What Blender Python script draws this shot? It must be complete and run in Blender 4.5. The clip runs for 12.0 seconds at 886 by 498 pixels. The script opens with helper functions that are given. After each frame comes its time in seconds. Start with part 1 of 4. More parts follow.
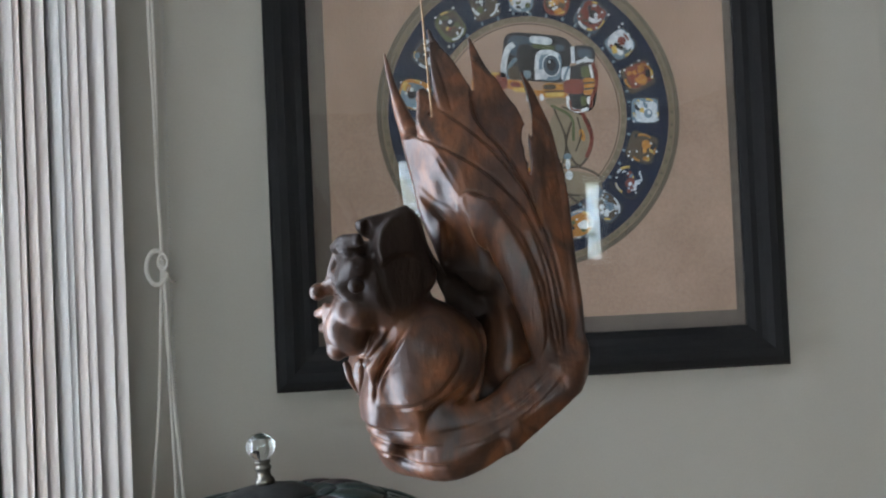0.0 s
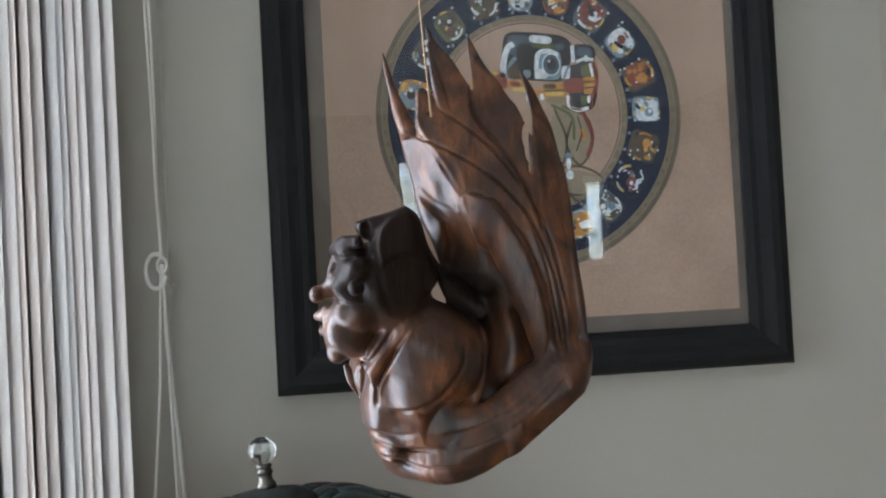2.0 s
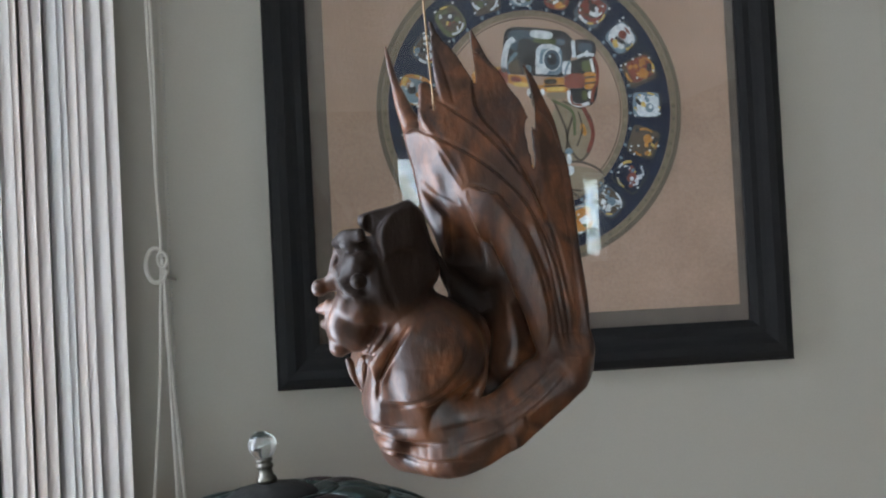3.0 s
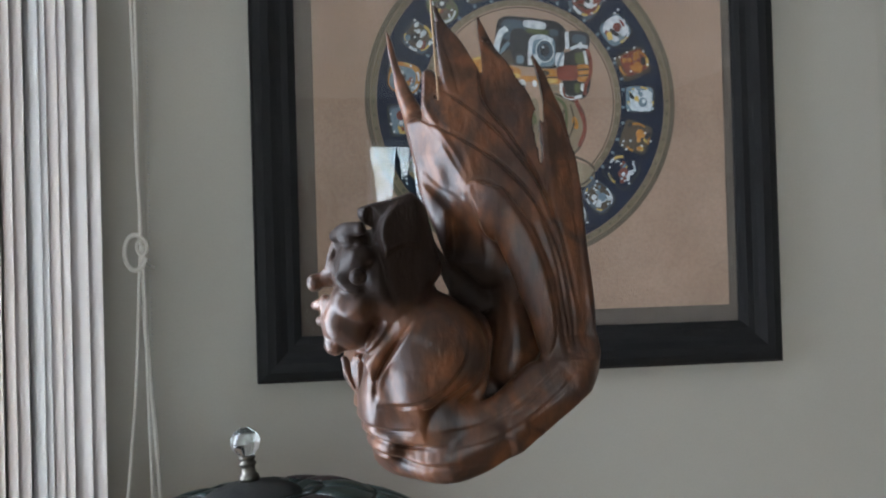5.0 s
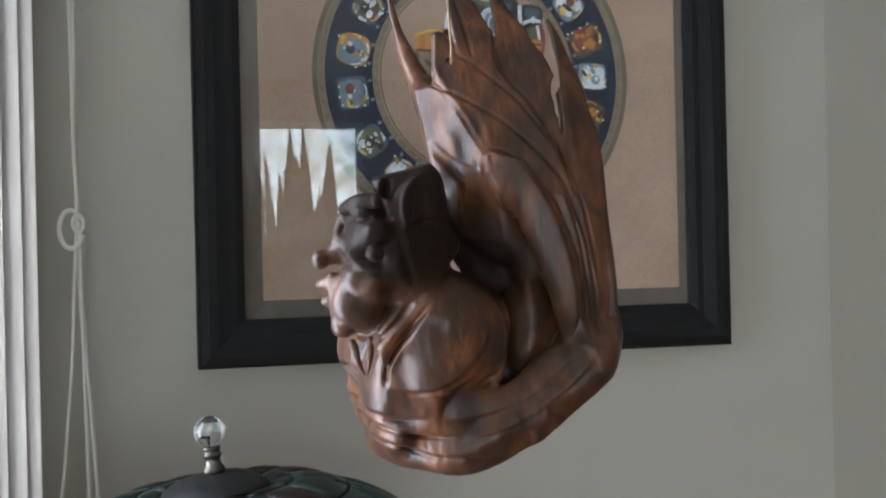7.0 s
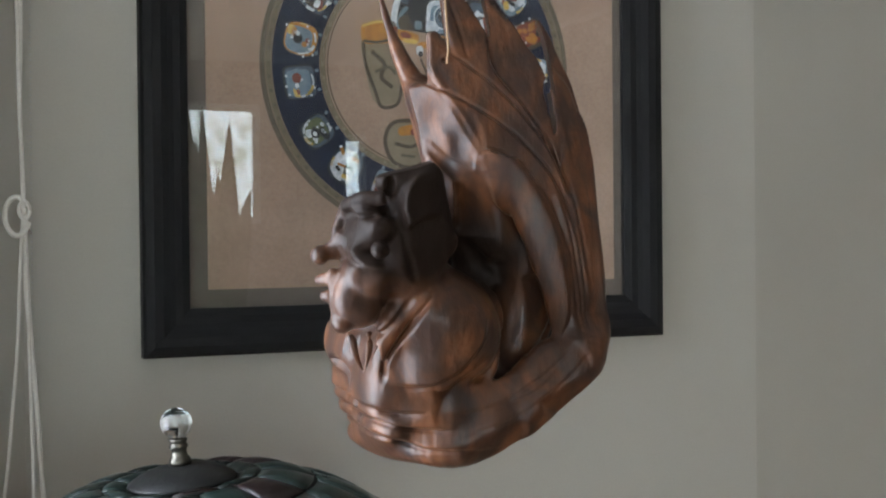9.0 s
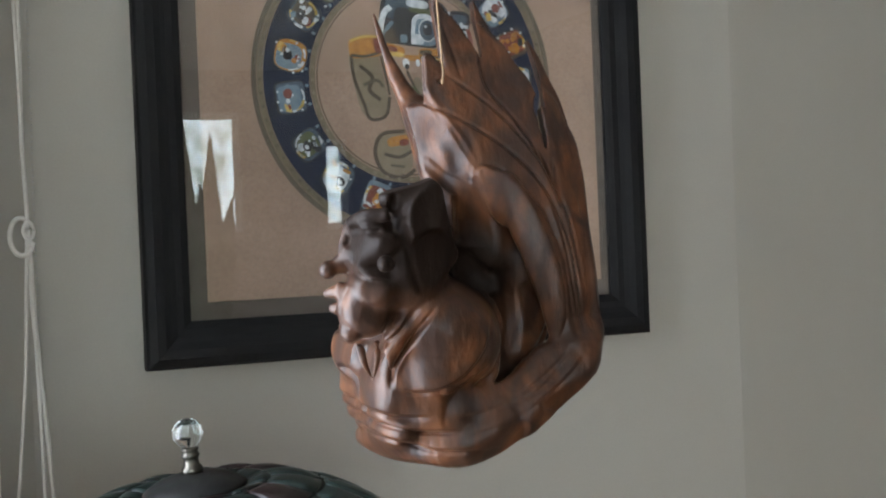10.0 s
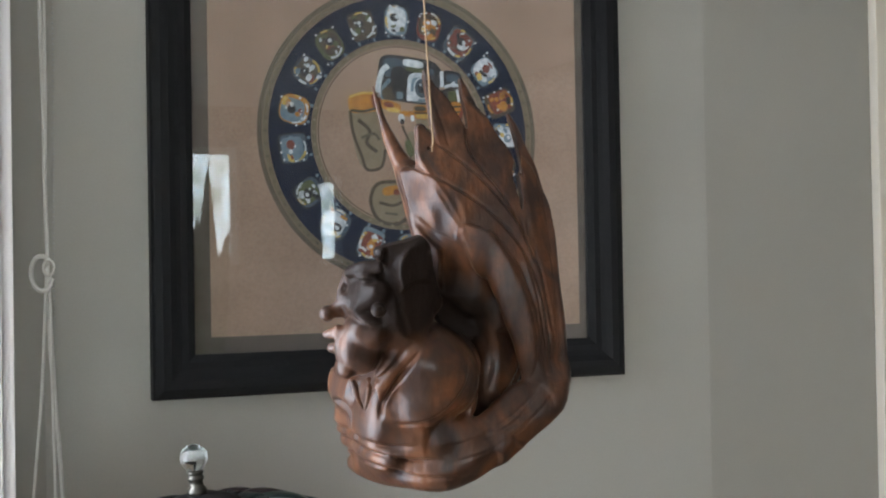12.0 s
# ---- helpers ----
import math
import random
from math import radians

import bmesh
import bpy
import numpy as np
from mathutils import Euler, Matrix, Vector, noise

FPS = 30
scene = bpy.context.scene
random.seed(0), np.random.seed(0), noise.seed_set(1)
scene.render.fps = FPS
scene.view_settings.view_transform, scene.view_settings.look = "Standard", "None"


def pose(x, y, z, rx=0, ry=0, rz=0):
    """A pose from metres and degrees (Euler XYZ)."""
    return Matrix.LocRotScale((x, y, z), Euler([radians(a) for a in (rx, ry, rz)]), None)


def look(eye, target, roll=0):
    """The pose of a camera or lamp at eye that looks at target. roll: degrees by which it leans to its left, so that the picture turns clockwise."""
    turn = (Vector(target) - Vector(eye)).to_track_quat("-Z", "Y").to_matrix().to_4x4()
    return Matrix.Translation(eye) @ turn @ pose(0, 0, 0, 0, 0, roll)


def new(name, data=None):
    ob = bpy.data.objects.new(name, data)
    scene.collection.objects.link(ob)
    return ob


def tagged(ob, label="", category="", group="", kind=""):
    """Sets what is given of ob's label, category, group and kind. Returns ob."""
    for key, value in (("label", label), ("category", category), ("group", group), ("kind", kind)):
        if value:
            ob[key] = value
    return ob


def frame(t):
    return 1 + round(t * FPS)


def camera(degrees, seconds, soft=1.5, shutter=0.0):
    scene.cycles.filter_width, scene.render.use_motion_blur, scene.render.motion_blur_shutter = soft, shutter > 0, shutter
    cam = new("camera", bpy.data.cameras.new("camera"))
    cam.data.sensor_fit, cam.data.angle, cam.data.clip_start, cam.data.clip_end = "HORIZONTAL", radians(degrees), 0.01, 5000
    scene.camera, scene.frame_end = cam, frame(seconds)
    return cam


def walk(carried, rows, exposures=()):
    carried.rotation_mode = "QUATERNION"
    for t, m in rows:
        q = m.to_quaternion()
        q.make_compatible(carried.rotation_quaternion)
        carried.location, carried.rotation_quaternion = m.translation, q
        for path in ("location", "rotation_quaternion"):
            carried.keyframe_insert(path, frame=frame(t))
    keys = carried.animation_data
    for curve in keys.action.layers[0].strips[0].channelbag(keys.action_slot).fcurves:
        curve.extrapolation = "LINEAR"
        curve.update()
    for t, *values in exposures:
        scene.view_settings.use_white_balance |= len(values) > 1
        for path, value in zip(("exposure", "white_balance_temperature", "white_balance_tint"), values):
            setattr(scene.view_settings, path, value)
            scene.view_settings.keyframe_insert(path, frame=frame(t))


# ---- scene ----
cam = camera(38.8, 12.0, soft=2.1)
PATH = [
    (0, (-0.013, -0.128, 1.478), (0.325, 1.842, 1.531), -2.5),
    (0.5, (-0.011, -0.124, 1.479), (0.323, 1.847, 1.533), -2.7),
    (1, (-0.01, -0.122, 1.479), (0.325, 1.849, 1.535), -3.0),
    (1.5, (-0.011, -0.119, 1.479), (0.322, 1.852, 1.532), -2.9),
    (2, (-0.011, -0.12, 1.478), (0.325, 1.851, 1.533), -3.0),
    (2.5, (-0.013, -0.119, 1.477), (0.325, 1.852, 1.529), -2.9),
    (4.5, (-0.018, -0.102, 1.475), (0.34, 1.865, 1.515), -2.3),
    (5, (-0.03, -0.079, 1.482), (0.359, 1.883, 1.513), -1.6),
    (5.5, (-0.046, -0.055, 1.481), (0.38, 1.899, 1.503), -1.3),
    (6, (-0.061, -0.038, 1.481), (0.417, 1.904, 1.495), -1.3),
    (6.5, (-0.077, -0.021, 1.482), (0.451, 1.908, 1.49), -1.3),
    (7, (-0.101, -0.003, 1.479), (0.477, 1.912, 1.481), -1.3),
    (9, (-0.169, 0.007, 1.488), (0.578, 1.861, 1.462), -0.6),
    (9.5, (-0.186, -0.002, 1.491), (0.578, 1.846, 1.465), -0.9),
    (10, (-0.197, -0.028, 1.496), (0.579, 1.816, 1.47), -2.3),
    (10.5, (-0.206, -0.057, 1.496), (0.575, 1.784, 1.478), -1.7),
    (11, (-0.219, -0.091, 1.502), (0.565, 1.749, 1.495), -1.4),
    (11.5, (-0.23, -0.115, 1.506), (0.551, 1.727, 1.529), -1.3),
    (12, (-0.235, -0.13, 1.506), (0.553, 1.708, 1.538), -1.0),
]
walk(cam, [(t, look(eye, target, roll)) for t, eye, target, roll in PATH],
     exposures=[(0, 0.0, 6500, 10), (4.5, 0.0, 6500, 10), (7, 0.0, 6600, 10), (9, 0, 6780, 10), (11, 0, 6780, 10), (12, 0, 6700, 10)])

# ---- daylight ----
world = bpy.data.worlds.new("sky")
scene.world = world
world.use_nodes = True
sky = world.node_tree.nodes.new("ShaderNodeTexSky")
sky.sky_type = "NISHITA"
sky.sun_disc = False
sky.sun_elevation, sky.sun_rotation = radians(40), radians(150)
world.node_tree.nodes["Background"].inputs["Strength"].default_value = 0.1
world.node_tree.links.new(sky.outputs[0], world.node_tree.nodes["Background"].inputs["Color"])

scene.view_settings.exposure = 0.0


def window_light(name, m, width, height, watts, colour, spread=180):
    """Light that enters a window, a real one or one added for fill, as an area lamp in its opening."""
    data = bpy.data.lights.new(name, "AREA")
    data.shape, data.size, data.size_y = "RECTANGLE", width, height
    data.energy, data.color, data.spread = watts, colour, radians(spread)
    ob = new(name, data)
    ob.matrix_world = m
    return ob


# plan of the room, metres
A = Vector((-0.083, 1.425))          # corner beside the blind
R = Vector((0.857, 1.425))           # corner at the far end of the picture wall
LEFT = Vector((-0.819, -0.574))      # run of the window wall
RIGHT = Vector((0.9903, 0.1392))    # run of the wall past the picture
CEIL = 2.6
WIN_A, WIN_B, WIN_Z0, WIN_Z1 = 0.40, 1.52, 0.25, 2.30   # window in the window wall, along LEFT from A
BACK_Y = -5.17

left_n = Vector((0.574, -0.819))     # into the room
mid = A + LEFT * 0.96 - left_n * 0.015
window_light("window_daylight", look((mid.x, mid.y, 1.25), (mid.x + left_n.x, mid.y + left_n.y, 1.10)),
             1.06, 1.8, 88, (0.70, 0.81, 1.0), 172)
WEST_X, WEST_Y0, WEST_Y1 = A.x + LEFT.x * 2.2, -4.60, 0.05     # unseen window added in the west wall for fill light
window_light("west_fill", look((WEST_X - 0.12, (WEST_Y0 + WEST_Y1) / 2, 1.15), (0, (WEST_Y0 + WEST_Y1) / 2, 0.25)), WEST_Y1 - WEST_Y0 - 0.1, 1.9, 24, (0.84, 0.90, 1.0))
SOUTH_X0, SOUTH_X1 = -1.75, 0.20     # unseen opening added in the back wall for frontal fill light
window_light("south_fill", look(((SOUTH_X0 + SOUTH_X1) / 2, BACK_Y - 0.12, 1.15), ((SOUTH_X0 + SOUTH_X1) / 2, 0, 0.6)), SOUTH_X1 - SOUTH_X0 - 0.1, 1.9, 25, (1.0, 0.95, 0.91))

# ---- materials ----
def material(name, colour, rough=0.6, metal=0.0, second=None, scale=40.0, stretch=(1, 1, 1), amount=0.5, fine=0.0,
             bump=0.0, bump_scale=200.0, coat=0.0, spread=0.0, spec=0.5):
    """A surface with a broad and a fine variation of colour and roughness, and fine relief."""
    mat = bpy.data.materials.new(name)
    mat.use_nodes = True
    nodes, links = mat.node_tree.nodes, mat.node_tree.links
    p = nodes["Principled BSDF"]
    p.inputs["Roughness"].default_value, p.inputs["Metallic"].default_value = rough, metal
    p.inputs["Coat Weight"].default_value, p.inputs["Coat Roughness"].default_value = coat, 0.12
    p.inputs["Specular IOR Level"].default_value = spec
    p.inputs["Base Color"].default_value = (*colour, 1)
    co = nodes.new("ShaderNodeTexCoord")
    mp = nodes.new("ShaderNodeMapping")
    mp.inputs["Scale"].default_value = stretch
    links.new(co.outputs["Object"], mp.inputs["Vector"])
    n1 = nodes.new("ShaderNodeTexNoise")
    n1.inputs["Scale"].default_value, n1.inputs["Detail"].default_value = scale, 6
    links.new(mp.outputs[0], n1.inputs["Vector"])
    n2 = nodes.new("ShaderNodeTexNoise")
    n2.inputs["Scale"].default_value, n2.inputs["Detail"].default_value = bump_scale, 4
    links.new(mp.outputs[0], n2.inputs["Vector"])
    if second:
        ramp = nodes.new("ShaderNodeMapRange")
        ramp.inputs["From Min"].default_value, ramp.inputs["From Max"].default_value = 0.5 - 0.25 / max(amount, 0.01) * 0.5, 0.5 + 0.25
        links.new(n1.outputs["Fac"], ramp.inputs["Value"])
        mix = nodes.new("ShaderNodeMix")
        mix.data_type = "RGBA"
        mix.inputs[6].default_value, mix.inputs[7].default_value = (*colour, 1), (*second, 1)
        links.new(ramp.outputs[0], mix.inputs[0])
        out = mix.outputs[2]
        if fine:
            hsv = nodes.new("ShaderNodeHueSaturation")
            mr = nodes.new("ShaderNodeMapRange")
            mr.inputs["From Min"].default_value, mr.inputs["From Max"].default_value = 0.3, 0.7
            mr.inputs["To Min"].default_value, mr.inputs["To Max"].default_value = 1 - fine, 1 + fine
            links.new(n2.outputs["Fac"], mr.inputs["Value"])
            links.new(mr.outputs[0], hsv.inputs["Value"])
            links.new(out, hsv.inputs["Color"])
            out = hsv.outputs[0]
        if spread:
            info = nodes.new("ShaderNodeObjectInfo")
            hv = nodes.new("ShaderNodeHueSaturation")
            mr = nodes.new("ShaderNodeMapRange")
            mr.inputs["To Min"].default_value, mr.inputs["To Max"].default_value = 1 - spread, 1 + spread
            links.new(info.outputs["Random"], mr.inputs["Value"])
            links.new(mr.outputs[0], hv.inputs["Value"])
            links.new(out, hv.inputs["Color"])
            out = hv.outputs[0]
        links.new(out, p.inputs["Base Color"])
        rr = nodes.new("ShaderNodeMapRange")
        rr.inputs["To Min"].default_value, rr.inputs["To Max"].default_value = max(rough - 0.1, 0.02), min(rough + 0.1, 1)
        links.new(n1.outputs["Fac"], rr.inputs["Value"])
        links.new(rr.outputs[0], p.inputs["Roughness"])
    if bump:
        b = nodes.new("ShaderNodeBump")
        b.inputs["Strength"].default_value, b.inputs["Distance"].default_value = bump, 0.002
        links.new(n2.outputs["Fac"], b.inputs["Height"])
        links.new(b.outputs[0], p.inputs["Normal"])
    return mat


def glass_material(name, colour, rough=0.0, ior=1.45):
    mat = bpy.data.materials.new(name)
    mat.use_nodes = True
    p = mat.node_tree.nodes["Principled BSDF"]
    p.inputs["Base Color"].default_value = (*colour, 1)
    p.inputs["Transmission Weight"].default_value, p.inputs["Roughness"].default_value, p.inputs["IOR"].default_value = 1, rough, ior
    return mat


WALL = material("wall_paint", (0.322, 0.306, 0.273), 0.75, second=(0.302, 0.287, 0.254), scale=3, bump=0.12, bump_scale=350, fine=0.02)
CEILING = material("ceiling_paint", (0.637, 0.629, 0.595), 0.85, second=(0.603, 0.595, 0.561), scale=4, bump=0.2, bump_scale=250)
FLOOR = material("oak_floor", (0.30, 0.19, 0.11), 0.4, second=(0.22, 0.13, 0.07), scale=6, stretch=(1, 8, 1), bump=0.1, spread=0.15)
TRIM = material("cream_trim", (0.66, 0.60, 0.50), 0.5, second=(0.62, 0.56, 0.47), scale=8, bump=0.05)
VINYL = material("white_window_frame", (0.78, 0.78, 0.76), 0.4, second=(0.74, 0.74, 0.72), scale=10)
VANE = material("ivory_vane", (0.94, 0.93, 0.92), 0.45, second=(0.92, 0.88, 0.865), scale=5, stretch=(1, 1, 0.1), bump=0.15, bump_scale=500, spread=0.05)
# vanes have yellowed unevenly: each one its own tint, from cool white to pinkish ivory
_n, _l = VANE.node_tree.nodes, VANE.node_tree.links
_info, _tint = _n.new("ShaderNodeObjectInfo"), _n.new("ShaderNodeValToRGB")
_tint.color_ramp.elements[0].color, _tint.color_ramp.elements[1].color = (0.94, 0.97, 1.0, 1), (1.0, 0.90, 0.86, 1)
_mul = _n.new("ShaderNodeMix")
_mul.data_type, _mul.blend_type = "RGBA", "MULTIPLY"
_mul.inputs[0].default_value = 1.0
_src = _n["Principled BSDF"].inputs["Base Color"].links[0].from_socket
_l.new(_info.outputs["Random"], _tint.inputs[0])
_l.new(_src, _mul.inputs[6])
_l.new(_tint.outputs[0], _mul.inputs[7])
_l.new(_mul.outputs[2], _n["Principled BSDF"].inputs["Base Color"])
# thin vanes let some daylight through
_tr, _mx = _n.new("ShaderNodeBsdfTranslucent"), _n.new("ShaderNodeMixShader")
_tr.inputs["Color"].default_value = (0.97, 0.94, 0.92, 1)
_mx.inputs[0].default_value = 0.03
_l.new(_n["Principled BSDF"].outputs[0], _mx.inputs[1])
_l.new(_tr.outputs[0], _mx.inputs[2])
_l.new(_mx.outputs[0], _n["Material Output"].inputs["Surface"])
CORD = material("cream_cord", (0.50, 0.485, 0.445), 0.7, second=(0.44, 0.42, 0.38), scale=300, bump=0.3, bump_scale=900)
THREAD = material("tan_thread", (0.277, 0.178, 0.0924), 0.7, second=(0.218, 0.132, 0.066), scale=400)
CHAIN = material("grey_bead_chain", (0.30, 0.30, 0.29), 0.45, metal=0.3)
FRAME = material("black_lacquered_wood", (0.0075, 0.0075, 0.0085), 0.55, second=(0.011, 0.0105, 0.011), scale=30, stretch=(1, 6, 6), bump=0.03, fine=0.15, spec=0.14)
MAT_BOARD = material("brown_grey_mat", (0.130, 0.106, 0.086), 0.9, second=(0.11, 0.09, 0.074), scale=60, bump=0.3, bump_scale=900, fine=0.06)
AMATE = material("tan_amate_paper", (0.385, 0.268, 0.198), 0.9, second=(0.315, 0.214, 0.153), scale=11, amount=0.9, bump=0.35, bump_scale=260, fine=0.08)
PAINT_BLUE = material("navy_paint", (0.0036, 0.0090, 0.028), 0.5, second=(0.007, 0.017, 0.045), scale=60, spec=0.3)
PAINT_GOLD = material("dull_gold_paint", (0.198, 0.158, 0.099), 0.5, second=(0.145, 0.112, 0.066), scale=90)
PAINT_BROWN = material("brown_line_paint", (0.066, 0.0495, 0.0297), 0.6, second=(0.099, 0.0726, 0.0462), scale=90)
PAINT_OUTLINE = material("faded_brown_paint", (0.132, 0.106, 0.066), 0.6, second=(0.099, 0.0792, 0.0528), scale=90)
PAINT_WHITE = material("silver_white_paint", (0.80, 0.83, 0.84), 0.3, second=(0.36, 0.42, 0.46), scale=160)
PAINT_GOLD_LEAF = material("pale_gold_paint", (0.66, 0.47, 0.13), 0.35, second=(0.45, 0.29, 0.06), scale=140)
PAINT_NAVY_GREY = material("slate_blue_paint", (0.045, 0.075, 0.11), 0.4, second=(0.08, 0.11, 0.14), scale=90)
PAINT_ORANGE = material("ochre_paint", (0.55, 0.25, 0.035), 0.4, second=(0.33, 0.13, 0.022), scale=130)
PAINT_RED = material("brick_red_paint", (0.24, 0.055, 0.03), 0.45, second=(0.13, 0.03, 0.02), scale=120)
PAINT_TEAL = material("grey_blue_paint", (0.10, 0.17, 0.23), 0.45, second=(0.20, 0.27, 0.31), scale=120)
PAINT_GREEN = material("moss_green_paint", (0.0792, 0.099, 0.0396), 0.5, second=(0.119, 0.132, 0.0528), scale=120)
PAINT_TAN = material("olive_tan_paint", (0.264, 0.218, 0.145), 0.7, second=(0.218, 0.178, 0.119), scale=80)
PAINT_BLACK = material("black_paint", (0.0132, 0.0145, 0.0165), 0.4, second=(0.0264, 0.0264, 0.0297), scale=120)
PICTURE_GLASS = glass_material("picture_glass", (1, 1, 1))
BALL_GLASS = glass_material("clear_glass", (0.80, 0.83, 0.82), 0.05, 1.5)
BRASS = material("aged_brass", (0.13, 0.12, 0.10), 0.36, metal=1.0, second=(0.05, 0.047, 0.04), scale=120)
LEAD = material("dark_lead_came", (0.022, 0.022, 0.021), 0.5, metal=0.5, second=(0.014, 0.014, 0.014), scale=90, bump=0.2, spec=0.3)
SHADE_GREEN = material("dark_green_art_glass", (0.005, 0.010, 0.009), 0.3, second=(0.012, 0.022, 0.019), scale=25, spread=0.5, bump=0.15, bump_scale=120, spec=0.3)
SHADE_RED = material("dark_red_art_glass", (0.011, 0.006, 0.006), 0.3, second=(0.008, 0.005, 0.005), scale=25, spread=0.4, bump=0.15, bump_scale=120, spec=0.3)
BRONZE = material("dark_bronze", (0.09, 0.065, 0.04), 0.35, metal=1.0, second=(0.05, 0.04, 0.025), scale=40, bump=0.1)
TABLE_WOOD = material("walnut_table", (0.12, 0.065, 0.035), 0.35, second=(0.07, 0.035, 0.02), scale=10, stretch=(1, 7, 1), bump=0.05)

LEAF = material("dark_green_leaf", (0.03, 0.07, 0.025), 0.4, second=(0.05, 0.10, 0.03), scale=20, stretch=(4, 4, 0.6))
POT = material("terracotta_pot", (0.32, 0.14, 0.08), 0.8, second=(0.26, 0.11, 0.06), scale=20, bump=0.2)

def wood_material():
    """Carved reddish wood: streaks that follow the grain, dark heartwood patches, a dark-stained cap, shade painted
    into the recess behind it, hand-rubbed polish.
    """
    mat = bpy.data.materials.new("polished_carved_wood")
    mat.use_nodes = True
    nodes, links = mat.node_tree.nodes, mat.node_tree.links
    p = nodes["Principled BSDF"]
    co = nodes.new("ShaderNodeTexCoord")

    def noise_at(scale, stretch, detail=5, turn=0.0, distort=0.0):
        mp = nodes.new("ShaderNodeMapping")
        mp.inputs["Scale"].default_value = stretch
        mp.inputs["Rotation"].default_value = (0, 0, turn)
        links.new(co.outputs["Object"], mp.inputs["Vector"])
        n = nodes.new("ShaderNodeTexNoise")
        n.inputs["Scale"].default_value, n.inputs["Detail"].default_value = scale, detail
        n.inputs["Distortion"].default_value = distort
        links.new(mp.outputs[0], n.inputs["Vector"])
        return n.outputs["Fac"]

    def mixed(fac, a, b, lo, hi):
        r = nodes.new("ShaderNodeMapRange")
        r.inputs["From Min"].default_value, r.inputs["From Max"].default_value = lo, hi
        links.new(fac, r.inputs["Value"])
        m = nodes.new("ShaderNodeMix")
        m.data_type = "RGBA"
        links.new(r.outputs[0], m.inputs[0])
        for slot, v in ((6, a), (7, b)):
            if isinstance(v, tuple):
                m.inputs[slot].default_value = (*v, 1)
            else:
                links.new(v, m.inputs[slot])
        return m.outputs[2]

    broad = noise_at(42, (1, 0.55, 1), 7, -0.4, 0.8)
    streak = noise_at(70, (1.3, 0.16, 1.3), 5, -0.45, 0.6)
    pore = noise_at(420, (1.5, 0.2, 1.5), 3, -0.45)
    c = mixed(broad, (0.096, 0.036, 0.0148), (0.027, 0.0113, 0.0062), 0.38, 0.62)
    c = mixed(streak, c, (0.024, 0.0105, 0.0064), 0.52, 0.80)
    blotch = noise_at(30, (1, 0.8, 1), 4, 0.5, 1.2)
    c = mixed(blotch, c, (0.021, 0.0110, 0.0085), 0.49, 0.68)
    c = mixed(pore, c, (0.066, 0.028, 0.013), 0.60, 0.95)
    # the rolled hair is stained nearly black, the recess behind it has painted-in shade; both dull
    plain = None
    for spot, near, far in STAIN_AND_SHADE:
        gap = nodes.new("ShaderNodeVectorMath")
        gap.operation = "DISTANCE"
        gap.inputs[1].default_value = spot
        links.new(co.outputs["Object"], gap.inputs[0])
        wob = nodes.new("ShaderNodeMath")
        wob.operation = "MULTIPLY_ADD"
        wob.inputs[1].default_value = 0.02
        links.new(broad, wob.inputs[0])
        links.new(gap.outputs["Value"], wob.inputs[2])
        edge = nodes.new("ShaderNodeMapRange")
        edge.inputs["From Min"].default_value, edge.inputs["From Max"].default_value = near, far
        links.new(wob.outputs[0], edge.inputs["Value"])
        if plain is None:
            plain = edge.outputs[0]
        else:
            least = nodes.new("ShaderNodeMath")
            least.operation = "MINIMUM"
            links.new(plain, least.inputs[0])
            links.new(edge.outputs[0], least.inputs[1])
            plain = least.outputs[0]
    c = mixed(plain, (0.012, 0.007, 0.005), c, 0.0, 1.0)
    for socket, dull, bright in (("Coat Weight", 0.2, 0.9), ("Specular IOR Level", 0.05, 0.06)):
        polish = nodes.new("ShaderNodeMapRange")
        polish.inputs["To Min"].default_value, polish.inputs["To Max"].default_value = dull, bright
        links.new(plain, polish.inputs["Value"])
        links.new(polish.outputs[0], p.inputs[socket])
    links.new(c, p.inputs["Base Color"])
    r = nodes.new("ShaderNodeMapRange")
    r.inputs["To Min"].default_value, r.inputs["To Max"].default_value = 0.55, 0.75
    links.new(streak, r.inputs["Value"])
    links.new(r.outputs[0], p.inputs["Roughness"])
    p.inputs["Coat Weight"].default_value, p.inputs["Coat Roughness"].default_value = 0.3, 0.32
    p.inputs["Coat IOR"].default_value = 1.28
    b = nodes.new("ShaderNodeBump")
    b.inputs["Strength"].default_value, b.inputs["Distance"].default_value = 0.85, 0.0026
    chisel = noise_at(95, (1, 0.4, 1), 4, -0.45)
    both = nodes.new("ShaderNodeMath")
    both.operation = "MULTIPLY_ADD"
    both.inputs[1].default_value = 0.5
    links.new(streak, both.inputs[0])
    links.new(chisel, both.inputs[2])
    links.new(both.outputs[0], b.inputs["Height"])
    links.new(b.outputs[0], p.inputs["Normal"])
    return mat


# first spot: hair stain; the other two paint shade into the recess behind it
STAIN_AND_SHADE = (((-0.041, 0.001, 0.013), 0.050, 0.066), ((0.009, -0.034, -0.036), 0.036, 0.052), ((-0.002, -0.010, -0.052), 0.024, 0.034))
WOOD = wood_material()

# ---- mesh helpers ----
def mesh_of(bm, name):
    me = bpy.data.meshes.new(name)
    bm.normal_update()
    bm.to_mesh(me)
    bm.free()
    return me


